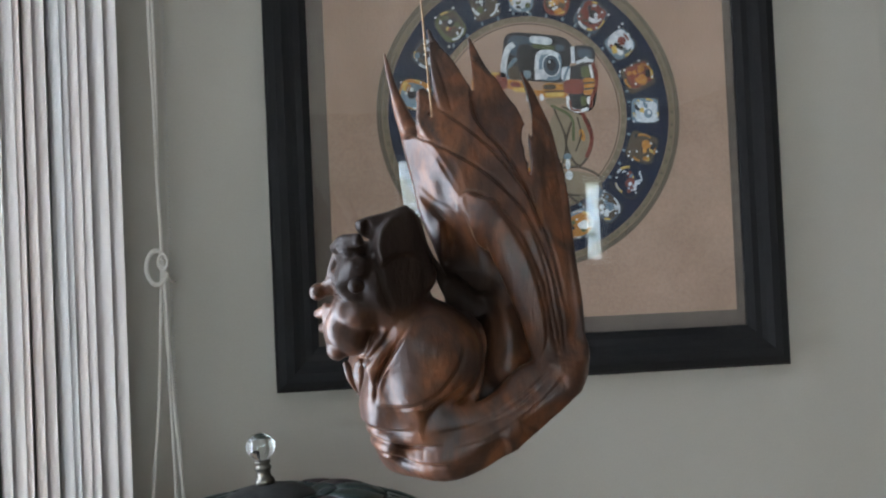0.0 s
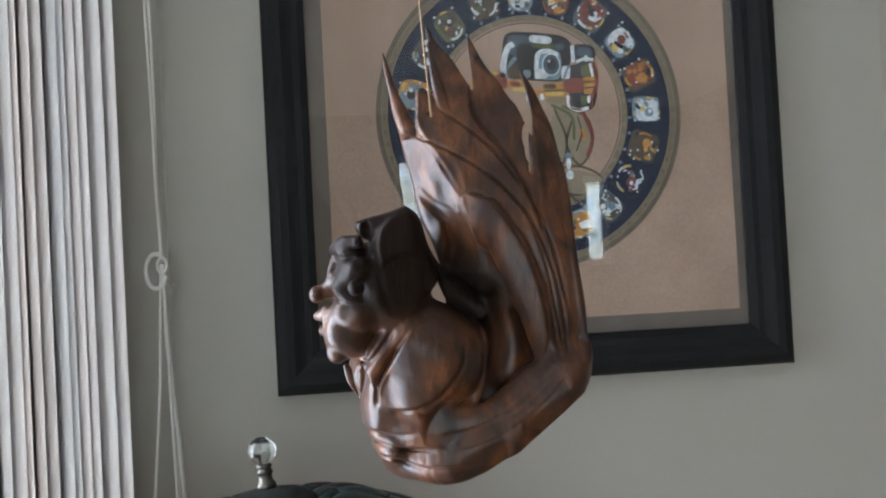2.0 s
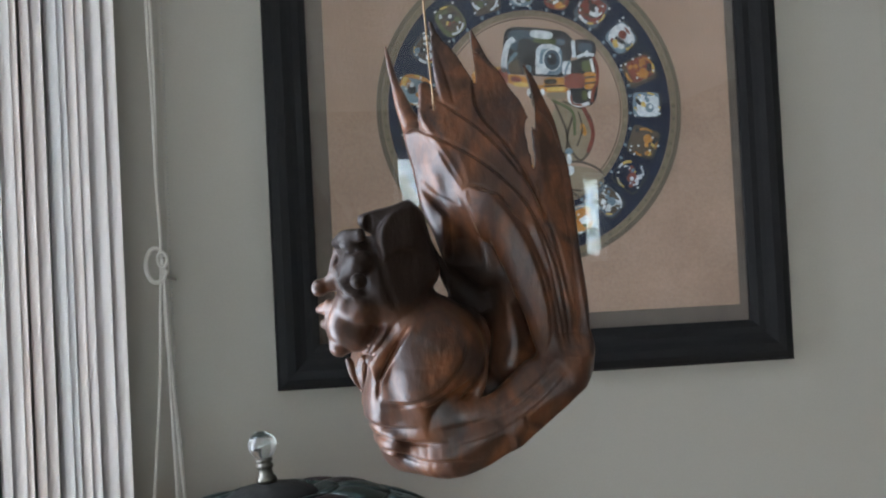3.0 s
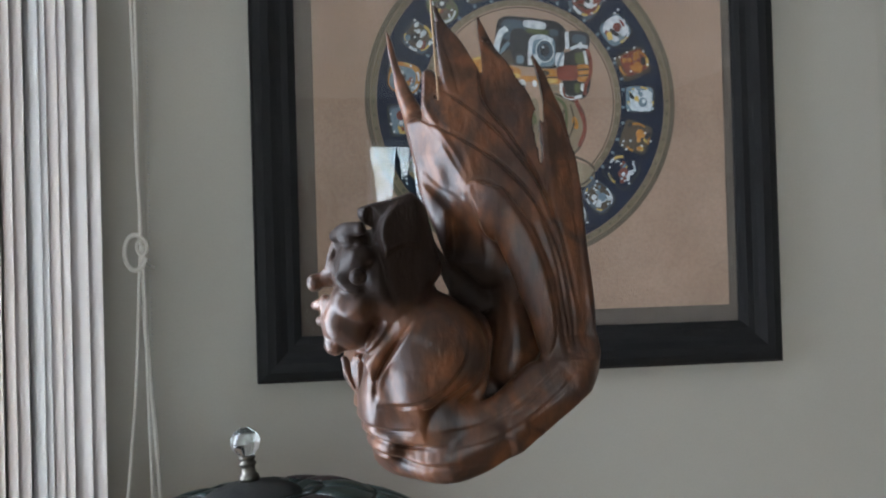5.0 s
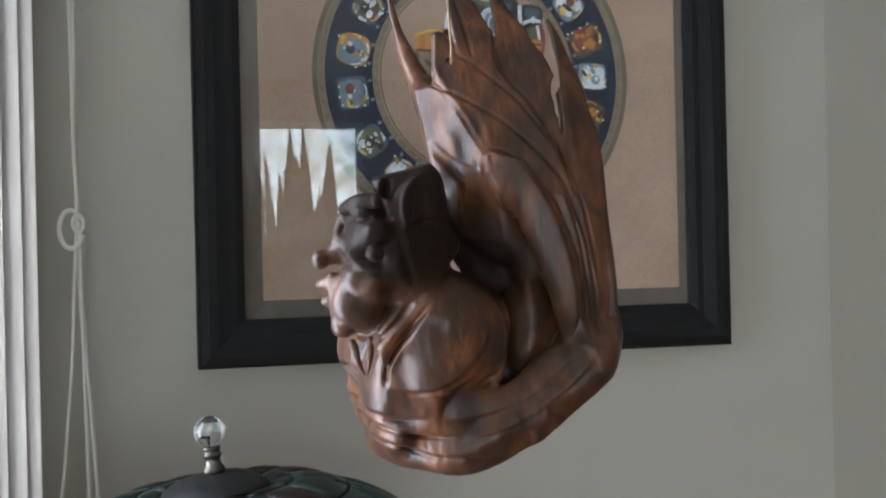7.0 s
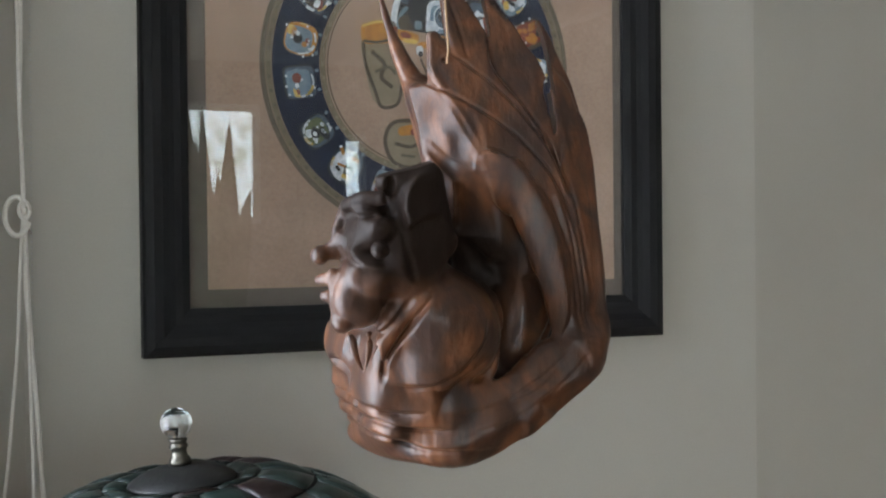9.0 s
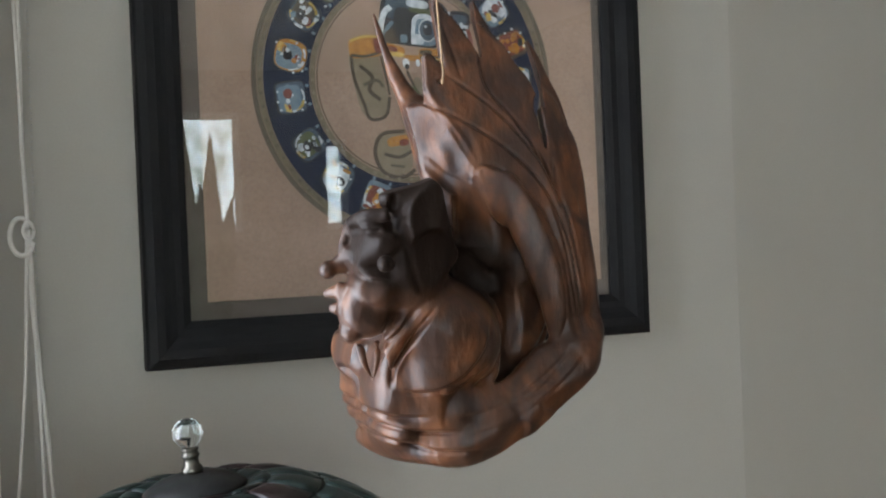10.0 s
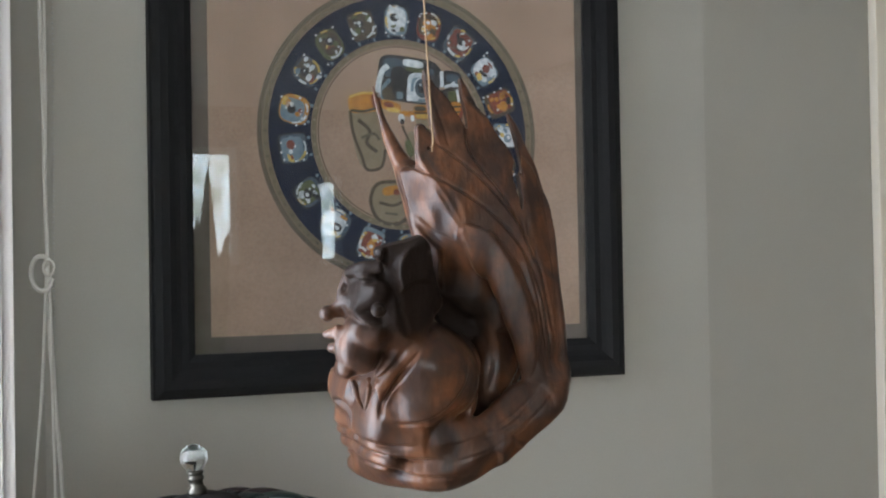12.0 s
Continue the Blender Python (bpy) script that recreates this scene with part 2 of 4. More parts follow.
def part(name, bm, mat, parent=None, label="", smooth=False, m=None):
    """Links a bmesh as one mesh object, under a thing or a part where one is given."""
    me = mesh_of(bm, name)
    if mat:
        me.materials.append(mat)
    if smooth:
        for f in me.polygons:
            f.use_smooth = True
    ob = new(name, me)
    if m is not None:
        ob.matrix_basis = m
    ob.parent = parent
    if label:
        tagged(ob, label)
    return ob


def box_bm(x0, x1, y0, y1, z0, z1, bevel=0.0):
    bm = bmesh.new()
    bmesh.ops.create_cube(bm, size=1)
    for v in bm.verts:
        v.co = Vector((x0 if v.co.x < 0 else x1, y0 if v.co.y < 0 else y1, z0 if v.co.z < 0 else z1))
    if bevel:
        bmesh.ops.bevel(bm, geom=bm.edges[:], offset=bevel, segments=2, profile=0.6, affect="EDGES")
    return bm


def lathe_bm(profile, steps=32):
    """Turned shape about z from (radius, height) pairs."""
    bm = bmesh.new()
    rings = []
    for r, z in profile:
        rings.append([bm.verts.new((max(r, 1e-5) * math.cos(k * math.tau / steps), max(r, 1e-5) * math.sin(k * math.tau / steps), z)) for k in range(steps)])
    for a, b in zip(rings, rings[1:]):
        for k in range(steps):
            bm.faces.new((a[k], a[(k + 1) % steps], b[(k + 1) % steps], b[k]))
    bmesh.ops.remove_doubles(bm, verts=bm.verts[:], dist=3e-5)
    bmesh.ops.recalc_face_normals(bm, faces=bm.faces[:])
    return bm


def tube_bm(points, radius, sides=8, cap=True):
    """A round cord along points; radius may be a number or one for each point."""
    bm = bmesh.new()
    pts = [Vector(p) for p in points]
    rings = []
    for i, p in enumerate(pts):
        d = (pts[min(i + 1, len(pts) - 1)] - pts[max(i - 1, 0)]).normalized()
        u = d.cross(Vector((0.31, 0.87, 0.13))).normalized()
        w = d.cross(u)
        r = radius if isinstance(radius, (int, float)) else radius[i]
        rings.append([bm.verts.new(p + (u * math.cos(k * math.tau / sides) + w * math.sin(k * math.tau / sides)) * r) for k in range(sides)])
    for a, b in zip(rings, rings[1:]):
        for k in range(sides):
            bm.faces.new((a[k], a[(k + 1) % sides], b[(k + 1) % sides], b[k]))
    if cap:
        bm.faces.new(rings[0][::-1])
        bm.faces.new(rings[-1])
    bmesh.ops.recalc_face_normals(bm, faces=bm.faces[:])
    return bm


def slab_bm(outline, depth):
    """A flat plate: an outline of (x, y) raised along z by depth."""
    bm = bmesh.new()
    low = [bm.verts.new((x, y, 0)) for x, y in outline]
    top = [bm.verts.new((x, y, depth)) for x, y in outline]
    bm.faces.new(low[::-1])
    bm.faces.new(top)
    n = len(outline)
    for i in range(n):
        bm.faces.new((low[i], low[(i + 1) % n], top[(i + 1) % n], top[i]))
    bmesh.ops.recalc_face_normals(bm, faces=bm.faces[:])
    return bm


def ring_bm(r0, r1, depth, steps=96):
    bm = bmesh.new()
    rows = []
    for r, z in ((r0, 0), (r0, depth), (r1, depth), (r1, 0)):
        rows.append([bm.verts.new((r * math.cos(k * math.tau / steps), r * math.sin(k * math.tau / steps), z)) for k in range(steps)])
    for a, b in zip(rows, rows[1:] + rows[:1]):
        for k in range(steps):
            bm.faces.new((a[k], a[(k + 1) % steps], b[(k + 1) % steps], b[k]))
    bmesh.ops.recalc_face_normals(bm, faces=bm.faces[:])
    return bm


def spline(points, n):
    """Smooth curve through points (Catmull-Rom), n steps a span."""
    p = [Vector(q) for q in points]
    p = [2 * p[0] - p[1]] + p + [2 * p[-1] - p[-2]]
    out = []
    for i in range(1, len(p) - 2):
        for k in range(n):
            t = k / n
            out.append(0.5 * (2 * p[i] + (p[i + 1] - p[i - 1]) * t + (2 * p[i - 1] - 5 * p[i] + 4 * p[i + 1] - p[i + 2]) * t * t
                              + (3 * p[i] - p[i - 1] - 3 * p[i + 1] + p[i + 2]) * t ** 3))
    out.append(p[-2])
    return out


def thing(name, label, category, m=None, kind="", group=""):
    ob = new(name)
    ob.empty_display_size = 0.05
    if m is not None:
        ob.matrix_basis = m
    return tagged(ob, label, category, group, kind)


# ---- the room ----
THICK = 0.16


def wall(name, p, q, label, holes=()):
    """A wall from p to q in plan, the room on its right-hand side as one walks; holes: (from, to, sill, head) along it."""
    run = (q - p).length
    d = (q - p) / run
    m = Matrix(((d.x, -d.y, 0, p.x), (d.y, d.x, 0, p.y), (0, 0, 1, 0), (0, 0, 0, 1)))
    bm = bmesh.new()
    xs = sorted({0.0, run, *(h[0] for h in holes), *(h[1] for h in holes)})
    for x0, x1 in zip(xs, xs[1:]):
        spans = [(0.0, CEIL)]
        for a, b, z0, z1 in holes:
            if a <= x0 + 1e-6 and b >= x1 - 1e-6:
                spans = [(0.0, z0), (z1, CEIL)]
        for z0, z1 in spans:
            if z1 - z0 < 1e-4:
                continue
            piece = box_bm(x0, x1, 0, THICK, z0, z1)
            me = mesh_of(piece, "piece")
            bm.from_mesh(me)
            bpy.data.meshes.remove(me)
    bmesh.ops.remove_doubles(bm, verts=bm.verts[:], dist=1e-5)
    ob = part(name, bm, WALL, m=m)
    return tagged(ob, label, "wall", kind="structure"), m


L1 = A + LEFT * 2.2
R1 = R + RIGHT * 2.2
corners = (Vector((L1.x, BACK_Y)), L1, A, R, R1, Vector((R1.x, BACK_Y)))
wall_w, WEST_M = wall("wall_west", corners[0], corners[1], "greige painted side wall with an added tall window", [(WEST_Y0 - BACK_Y, WEST_Y1 - BACK_Y, 0.1, 2.15)])
wall_win, WIN_M = wall("wall_window", corners[1], corners[2], "greige painted wall that holds the blind-covered window",
                       [(2.2 - WIN_B, 2.2 - WIN_A, WIN_Z0, WIN_Z1)])
wall_n, _ = wall("wall_north", corners[2], corners[3], "smooth greige painted wall behind the framed picture")
wall_ne, NE_M = wall("wall_northeast", corners[3], corners[4], "smooth greige painted wall turning out from the corner")
wall_e, _ = wall("wall_east", corners[4], corners[5], "plain painted greige side wall")
GX0, GX1, GZ0, GZ1 = 1.08, 1.805, 1.56, 2.335     # garden window in the back wall (world x)
SX0, SX1, SZ0, SZ1 = 2.345, 2.535, 1.55, 2.155    # narrow sidelight beside it
wall_s, _ = wall("wall_south", corners[5], corners[0], "greige painted wall with the garden window",
                 [(R1.x - SOUTH_X1, R1.x - SOUTH_X0, 0.1, 2.15), (R1.x - GX1, R1.x - GX0, GZ0, GZ1), (R1.x - SX1, R1.x - SX0, SZ0, SZ1)])
hull = [(c.x, c.y) for c in corners]
ob = part("ceiling", slab_bm([(x * 1.15, y * 1.15) for x, y in hull], 0.1), CEILING, m=pose(0, 0, CEIL + 0.002))
tagged(ob, "plain matt off-white ceiling", "ceiling", kind="structure")
ob = part("floor", slab_bm([(x * 1.15, y * 1.15) for x, y in hull], 0.1), FLOOR, m=pose(0, 0, -0.102))
tagged(ob, "brown wooden floor of the room", "floor", kind="structure")

# cream casing on the northeast wall
CAS = 0.3585
ob = part("trim", box_bm(CAS, CAS + 0.09, -0.018, -0.001, 0, 2.3, 0.003), TRIM, m=NE_M)
tagged(ob, "cream painted upright casing on the wall", "trim", kind="structure")


def window_unit(name, label, m, x0, x1, z0, z1, bars):
    """A white window in an opening: frame, sashes and panes, in the wall's own axes."""
    w = thing(name, label, "window", m, "structure")
    f = 0.045
    y0, y1 = 0.085, 0.125
    for a, b, c, d in ((x0, x1, z0, z0 + f), (x0, x1, z1 - f, z1), (x0, x0 + f, z0 + f, z1 - f), (x1 - f, x1, z0 + f, z1 - f)):
        part("window_frame", box_bm(a, b, y0, y1, c, d, 0.002), VINYL, w)
    xs = [x0 + f + (x1 - x0 - 2 * f) * k / (bars + 1) for k in range(bars + 2)]
    for x in xs[1:-1]:
        part("mullion", box_bm(x - 0.02, x + 0.02, y0 + 0.005, y1 - 0.005, z0 + f, z1 - f, 0.002), VINYL, w)
    for k in range(bars + 1):
        ob = part("pane", box_bm(xs[k] + 0.0205 * (k > 0), xs[k + 1] - 0.0205 * (k < bars), 0.103, 0.107, z0 + f, z1 - f), PANE, w)
        ob.visible_shadow = False
    return w


PANE = glass_material("window_glass", (1, 1, 1))
window_unit("window_1", "tall white framed window behind the vertical blind", WIN_M, 2.2 - WIN_B, 2.2 - WIN_A, WIN_Z0, WIN_Z1, 1)
# added window out of view, the opening for the west fill lamp
window_unit("fill_window_1", "unseen tall white framed window added to light the room", WEST_M, WEST_Y0 - BACK_Y, WEST_Y1 - BACK_Y, 0.1, 2.15, 3)
SM = Matrix(((-1, 0, 0, R1.x), (0, -1, 0, BACK_Y), (0, 0, 1, 0), (0, 0, 0, 1)))
# added window that holds the south fill lamp, outside the mirrored view
window_unit("fill_window_2", "unseen wide white framed window with a middle bar, added for fill light", SM, R1.x - SOUTH_X1, R1.x - SOUTH_X0, 0.1, 2.15, 1)
window_unit("window_2", "white framed garden window seen mirrored in the picture", SM, R1.x - GX1, R1.x - GX0, GZ0, GZ1, 0)
window_unit("window_3", "narrow white framed sidelight beside the garden window", SM, R1.x - SX1, R1.x - SX0, SZ0, SZ1, 0)


def backdrop(name, m, w, h, strength, trees=1.0):
    """Far garden: pale sky over blurred trees."""
    mat = bpy.data.materials.new(name)
    mat.use_nodes = True
    nodes, links = mat.node_tree.nodes, mat.node_tree.links
    nodes.remove(nodes["Principled BSDF"])
    em = nodes.new("ShaderNodeEmission")
    co = nodes.new("ShaderNodeTexCoord")
    n = nodes.new("ShaderNodeTexNoise")
    n.inputs["Scale"].default_value, n.inputs["Detail"].default_value = 5.0, 8
    links.new(co.outputs["Object"], n.inputs["Vector"])
    ramp = nodes.new("ShaderNodeValToRGB")
    ramp.color_ramp.elements[0].position, ramp.color_ramp.elements[0].color = 0.36, tuple(1 - trees * (1 - c) for c in (0.22, 0.27, 0.24)) + (1,)
    ramp.color_ramp.elements[1].position, ramp.color_ramp.elements[1].color = 0.62, (0.66, 0.86, 1.0, 1)
    mid_stop = ramp.color_ramp.elements.new(0.5)
    mid_stop.color = tuple(1 - trees * (1 - c) for c in (0.55, 0.66, 0.72)) + (1,)
    links.new(n.outputs["Fac"], ramp.inputs[0])
    links.new(ramp.outputs[0], em.inputs["Color"])
    em.inputs["Strength"].default_value = strength
    links.new(em.outputs[0], nodes["Material Output"].inputs["Surface"])
    ob = part("backdrop", box_bm(-w / 2, w / 2, 0, 0.02, -h / 2, h / 2), mat, m=m)
    return tagged(ob, "bright blurred garden with pale sky outside", "backdrop", kind="structure")


backdrop("garden_behind", pose(1.5, BACK_Y - 6, 2.2), 20, 10, 13.0)
haze = A + LEFT * 0.9 - left_n * 3.0
backdrop("bright_sky_outside", pose(haze.x, haze.y, 2.0, 0, 0, 35), 9, 7, 7.0, 0.35)


# ---- the hanging carving ----
UNIT = 0.000383     # the carving is drawn in steps of this many metres: x across, y up, z towards the room
STEP = 2.5
LOW, HIGH = np.array((-260.0, -430.0, -390.0)), np.array((280.0, 425.0, 130.0))
SHAPE = tuple(int(v) for v in np.ceil((HIGH - LOW) / STEP) + 1)
AXES = [LOW[k] + STEP * np.arange(SHAPE[k]) for k in range(3)]
field = np.full(SHAPE, 60.0, np.float32)


def blend_in(d, box, k, sign):
    """Joins (sign 1) or cuts away (sign -1) a shape given by its distances within a box of the grid, softened over k."""
    f = field[box]
    if sign > 0:
        h = np.clip(0.5 + 0.5 * (f - d) / k, 0, 1)
        field[box] = f + (d - f) * h - k * h * (1 - h)
    else:
        h = np.clip(0.5 - 0.5 * (f + d) / k, 0, 1)
        field[box] = f + (-d - f) * h + k * h * (1 - h)


def grid_box(lo, hi):
    i0 = np.clip(np.floor((lo - LOW) / STEP).astype(int), 0, np.array(SHAPE) - 2)
    i1 = np.clip(np.ceil((hi - LOW) / STEP).astype(int) + 1, i0 + 2, np.array(SHAPE))
    box = tuple(slice(a, b) for a, b in zip(i0, i1))
    g = [AXES[k][box[k]].astype(np.float32) for k in range(3)]
    return box, g[0][:, None, None], g[1][None, :, None], g[2][None, None, :]


def limb(points, k, flat):
    """A tapering rounded limb through (x, y, z, radius) points; flat below 1 thins it in depth, a negative one cuts it out."""
    sign, flat = (1, flat) if flat > 0 else (-1, 1.0)
    c = [np.array((*v.xyz,)) for v in spline([p[:3] for p in points], 5)]
    rad = [v.x for v in spline([(p[3], 0, 0) for p in points], 5)]
    lo = np.min([q - max(r, 1) for q, r in zip(c, rad)], axis=0) - 30
    hi = np.max([q + max(r, 1) for q, r in zip(c, rad)], axis=0) + 30
    box, x, y, z = grid_box(lo, hi)
    best = np.full(field[box].shape, 200.0, np.float32)
    for (a, b), (ra, rb) in zip(zip(c, c[1:]), zip(rad, rad[1:])):
        ab = b - a
        w = 1 / flat
        den = ab[0] ** 2 + ab[1] ** 2 + (ab[2] * w) ** 2
        px, py, pz = x - a[0], y - a[1], (z - a[2]) * w
        t = np.clip((px * ab[0] + py * ab[1] + pz * ab[2] * w) / den, 0, 1)
        d = np.sqrt((px - t * ab[0]) ** 2 + (py - t * ab[1]) ** 2 + (pz - t * ab[2] * w) ** 2) - (ra + (rb - ra) * t)
        np.minimum(best, d, out=best)
    blend_in(best, box, k, sign)


def lump(centre, radii, k, sign):
    """A rounded lump."""
    c, r = np.array(centre, float), np.array(radii, float)
    box, x, y, z = grid_box(c - r - 40, c + r + 40)
    k0 = np.sqrt(((x - c[0]) / r[0]) ** 2 + ((y - c[1]) / r[1]) ** 2 + ((z - c[2]) / r[2]) ** 2)
    k1 = np.sqrt(((x - c[0]) / r[0] ** 2) ** 2 + ((y - c[1]) / r[1] ** 2) ** 2 + ((z - c[2]) / r[2] ** 2) ** 2)
    blend_in(k0 * (k0 - 1) / np.maximum(k1, 1e-6), box, k, sign)


def facet(centre, normal, reach, bite, k=3.0):
    """A flat chisel cut: planes off the wood round a centre, bite deep below its highest point along the normal."""
    c, n = np.array(centre, float), np.array(normal, float)
    n /= np.linalg.norm(n)
    box, x, y, z = grid_box(c - reach * 2.2, c + reach * 2.2)
    away = np.sqrt((x - c[0]) ** 2 + (y - c[1]) ** 2 + (z - c[2]) ** 2)
    h = (x - c[0]) * n[0] + (y - c[1]) * n[1] + (z - c[2]) * n[2]
    flat = np.sqrt(np.maximum(away ** 2 - h ** 2, 0))
    top = np.where((field[box] < 0) & (flat < reach * 0.8) & (np.abs(h) < 34), h, -1e3).max()
    d = np.minimum(h - (top - bite) - 1.3 * np.maximum(flat - reach, 0), bite + 10 - (h - (top - bite)))
    f = field[box]
    m = np.clip(0.5 + 0.5 * (d - f) / k, 0, 1)
    field[box] = f + (d - f) * m + k * m * (1 - m)


def groove(points, deep, wide, lip):
    """A chisel line that runs over the surface; a negative depth raises a ridge, lip lifts the wood on one side of it."""
    c = [np.array((v.x, v.y)) for v in spline([(*p, 0) for p in points], 6)]
    x, y = AXES[0][:, None], AXES[1][None, :]
    best = np.full((SHAPE[0], SHAPE[1]), 1e6)
    fade = np.zeros((SHAPE[0], SHAPE[1]))
    side = np.zeros((SHAPE[0], SHAPE[1]))
    for i, (a, b) in enumerate(zip(c, c[1:])):
        ab = b - a
        t = np.clip(((x - a[0]) * ab[0] + (y - a[1]) * ab[1]) / (ab @ ab), 0, 1)
        d = (x - a[0] - t * ab[0]) ** 2 + (y - a[1] - t * ab[1]) ** 2
        s = (i + t) / (len(c) - 1)
        fade = np.where(d < best, np.minimum(1, 6 * np.minimum(s, 1 - s) + 0.15), fade)
        side = np.where(d < best, np.sign(ab[0] * (y - a[1]) - ab[1] * (x - a[0])), side)
        best = np.minimum(best, d)
    step = lip * side * np.exp(-np.sqrt(best) / 22) * (1 - np.exp(-best / 9))
    field[...] -= (step * fade)[:, :, None].astype(np.float32)
    field[...] += (deep * fade * np.exp(-best / wide ** 2))[:, :, None].astype(np.float32)


def carve():
    limb(((-116, 384, -250, 3), (-89, 286, -215, 11), (-50, 193, -170, 25), (-15, 86, -130, 33), (17, 1, -105, 30), (57, -67, -110, 22)), 14, 0.9)
    limb(((-43, 165, -200, 16), (-10, 66, -170, 24), (30, -31, -150, 24), (70, -84, -130, 30)), 12, 0.9)
    limb(((-43, 210, -168, 18), (2, 128, -135, 40), (44, 32, -100, 46), (81, -40, -85, 38)), 16, 0.6)
    limb(((-38, 290, -135, 13), (-9, 216, -110, 38), (50, 141, -78, 48), (98, 42, -45, 48)), 8, 0.4)
    limb(((-28, 413, -150, 3), (0, 341, -136, 24), (33, 248, -112, 42), (80, 135, -62, 48), (123, 21, -32, 46), (170, -110, -28, 36), (204, -202, -38, 38)), 8, 0.4)
    limb(((45, 415, -146, 3), (66, 345, -132, 16), (101, 252, -106, 36), (141, 146, -74, 42), (171, 42, -46, 42), (204, -80, -36, 36), (220, -182, -42, 40)), 8, 0.42)
    limb(((138, 348, -130, 3), (169, 283, -112, 11), (187, 204, -90, 23), (200, 104, -68, 28), (212, -9, -54, 29), (225, -122, -50, 30), (229, -214, -50, 30)), 6, 0.5)
    lump((53, 22, -100), (62, 100, 38), 20, 1)
    lump((72, -105, -140), (54, 48, 40), 12, 1)
    limb(((-52, 220, -190, 10), (-34, 192, -160, 20), (0, 145, -130, 36)), 12, 0.7)
    limb(((-30, 12, -120, 2), (-17, -22, -118, 6), (2, -56, -112, 13), (27, -87, -105, 19), (59, -109, -100, 22)), 5, 0.8)
    lump((86, -264, -130), (45, 45, 36), 14, 1)
    limb(((126, -51, -100, 50), (132, -146, -112, 48), (116, -219, -105, 40)), 14, 0.8)
    lump((-95, -65, -35), (72, 88, 100), 18, 1)
    lump((-78, 1, -5), (50, 70, 100), 22, 1)
    limb(((-129, 43, 24, 25), (-93, 54, 24, 24), (-60, 53, 18, 26), (-39, 11, 5, 28), (-38, -49, -10, 26)), 12, 1)
    lump((-161, -5, -20), (36, 22, 66), 10, 1)
    lump((-152, -34, -35), (44, 44, 80), 14, 1)
    limb(((-188, -3, -50, 12), (-196, -38, -48, 13), (-184, -60, -20, 14)), 10, 1)
    limb(((-145, -32, 50, 20), (-176, -55, 20, 16)), 12, 1)
    lump((-153, -105, -20), (46, 46, 76), 16, 1)
    lump((-161, -151, -35), (36, 40, 60), 12, 1)
    facet((-195, -38, 0), (-0.93, 0.05, 0.36), 34, 9)
    facet((-165, -118, 30), (-0.55, -0.10, 0.83), 30, 5)
    limb(((-190, 2, -14, 13), (-174, 12, 26, 13), (-146, 16, 50, 12)), 5, 1)
    limb(((-180, -58, -38, 24), (-206, -70, -45, 17)), 12, 1)
    lump((-226, -78, -46), (16, 17, 20), 6, 1)
    lump((-222, -96, -34), (6, 5, 8), 3, -1)
    lump((-178, -140, -22), (33, 44, 48), 12, 1)
    limb(((-208, -104, -22, 9), (-205, -138, -16, 8), (-195, -172, -22, 11)), 7, 1)
    limb(((-226, -117, -46, 9), (-217, -114, -34, 11), (-200, -112, -16, 11)), 6, 1)
    limb(((-216, -142, -44, 9), (-206, -141, -32, 11), (-190, -146, -16, 12)), 6, 1)
    limb(((-238, -129, -54, 4), (-216, -129, -40, 4), (-203, -130, -24, 3)), 3, -1)
    lump((-188, -182, -30), (20, 19, 30), 6, 1)
    lump((-163, -50, 100), (36, 29, 40), 4, -1)
    lump((-148, -63, 69), (14, 13, 15), 2, 1)
    lump((-143, -65, 85), (6, 6, 4), 1, -1)
    facet((-106, 60, 20), (-0.30, 0.95, 0.10), 58, 12)
    facet((-42, 8, 20), (0.95, 0.26, 0.16), 60, 21)
    facet((-58, 58, 10), (0.72, 0.68, 0.10), 44, 12)
    facet((-52, 4, 26), (0.80, 0.08, 0.58), 62, 19, 6)
    facet((-82, 14, 62), (0.36, 0.12, 1.0), 62, 32)
    facet((-66, -66, 50), (0.42, -0.05, 1.0), 52, 18, 8)
    lump((-133, 32, 64), (10, 25, 30), 3, -1)
    lump((-30, -186, -60), (98, 94, 100), 26, 1)
    lump((-82, -259, -90), (62, 78, 84), 20, 1)
    lump((-68, -310, -230), (72, 92, 112), 24, 1)
    lump((-118, -235, -215), (46, 70, 100), 20, 1)
    lump((-90, -182, -170), (60, 60, 90), 20, 1)
    limb(((-79, -119, 0, 26), (-42, -164, 0, 48), (6, -200, -16, 56), (-39, -251, -20, 50)), 22, 1)
    limb(((-72, -124, 4, 20), (-108, -179, -2, 24), (-130, -242, -30, 20)), 10, 1)
    lump((-109, -276, -150), (47, 86, 120), 16, 1)
    lump((-113, -293, -290), (53, 100, 90), 16, 1)
    lump((-148, -232, -240), (41, 56, 110), 14, 1)
    lump((-89, -353, -200), (50, 56, 160), 16, 1)
    limb(((46, -118, -72, 15), (62, -172, -54, 20), (49, -253, -44, 25)), 10, 1)
    lump((-15, -312, -140), (92, 82, 140), 26, 1)
    limb(((-106, -412, -345, 24), (-98, -402, -250, 30), (-77, -391, -160, 36), (-41, -382, -90, 40), (16, -369, -50, 50), (108, -326, -38, 50), (195, -254, -42, 50), (220, -195, -46, 42)), 18, 0.9)
    limb(((-127, -333, -220, 18), (-114, -322, -130, 22), (-83, -316, -70, 25), (-4, -312, -36, 34), (87, -287, -34, 26), (158, -232, -34, 28)), 14, 0.9)
    facet((-140, -262, -90), (-0.84, 0.10, 0.54), 66, 10)
    facet((-150, -330, -220), (-0.90, -0.10, 0.42), 70, 8)
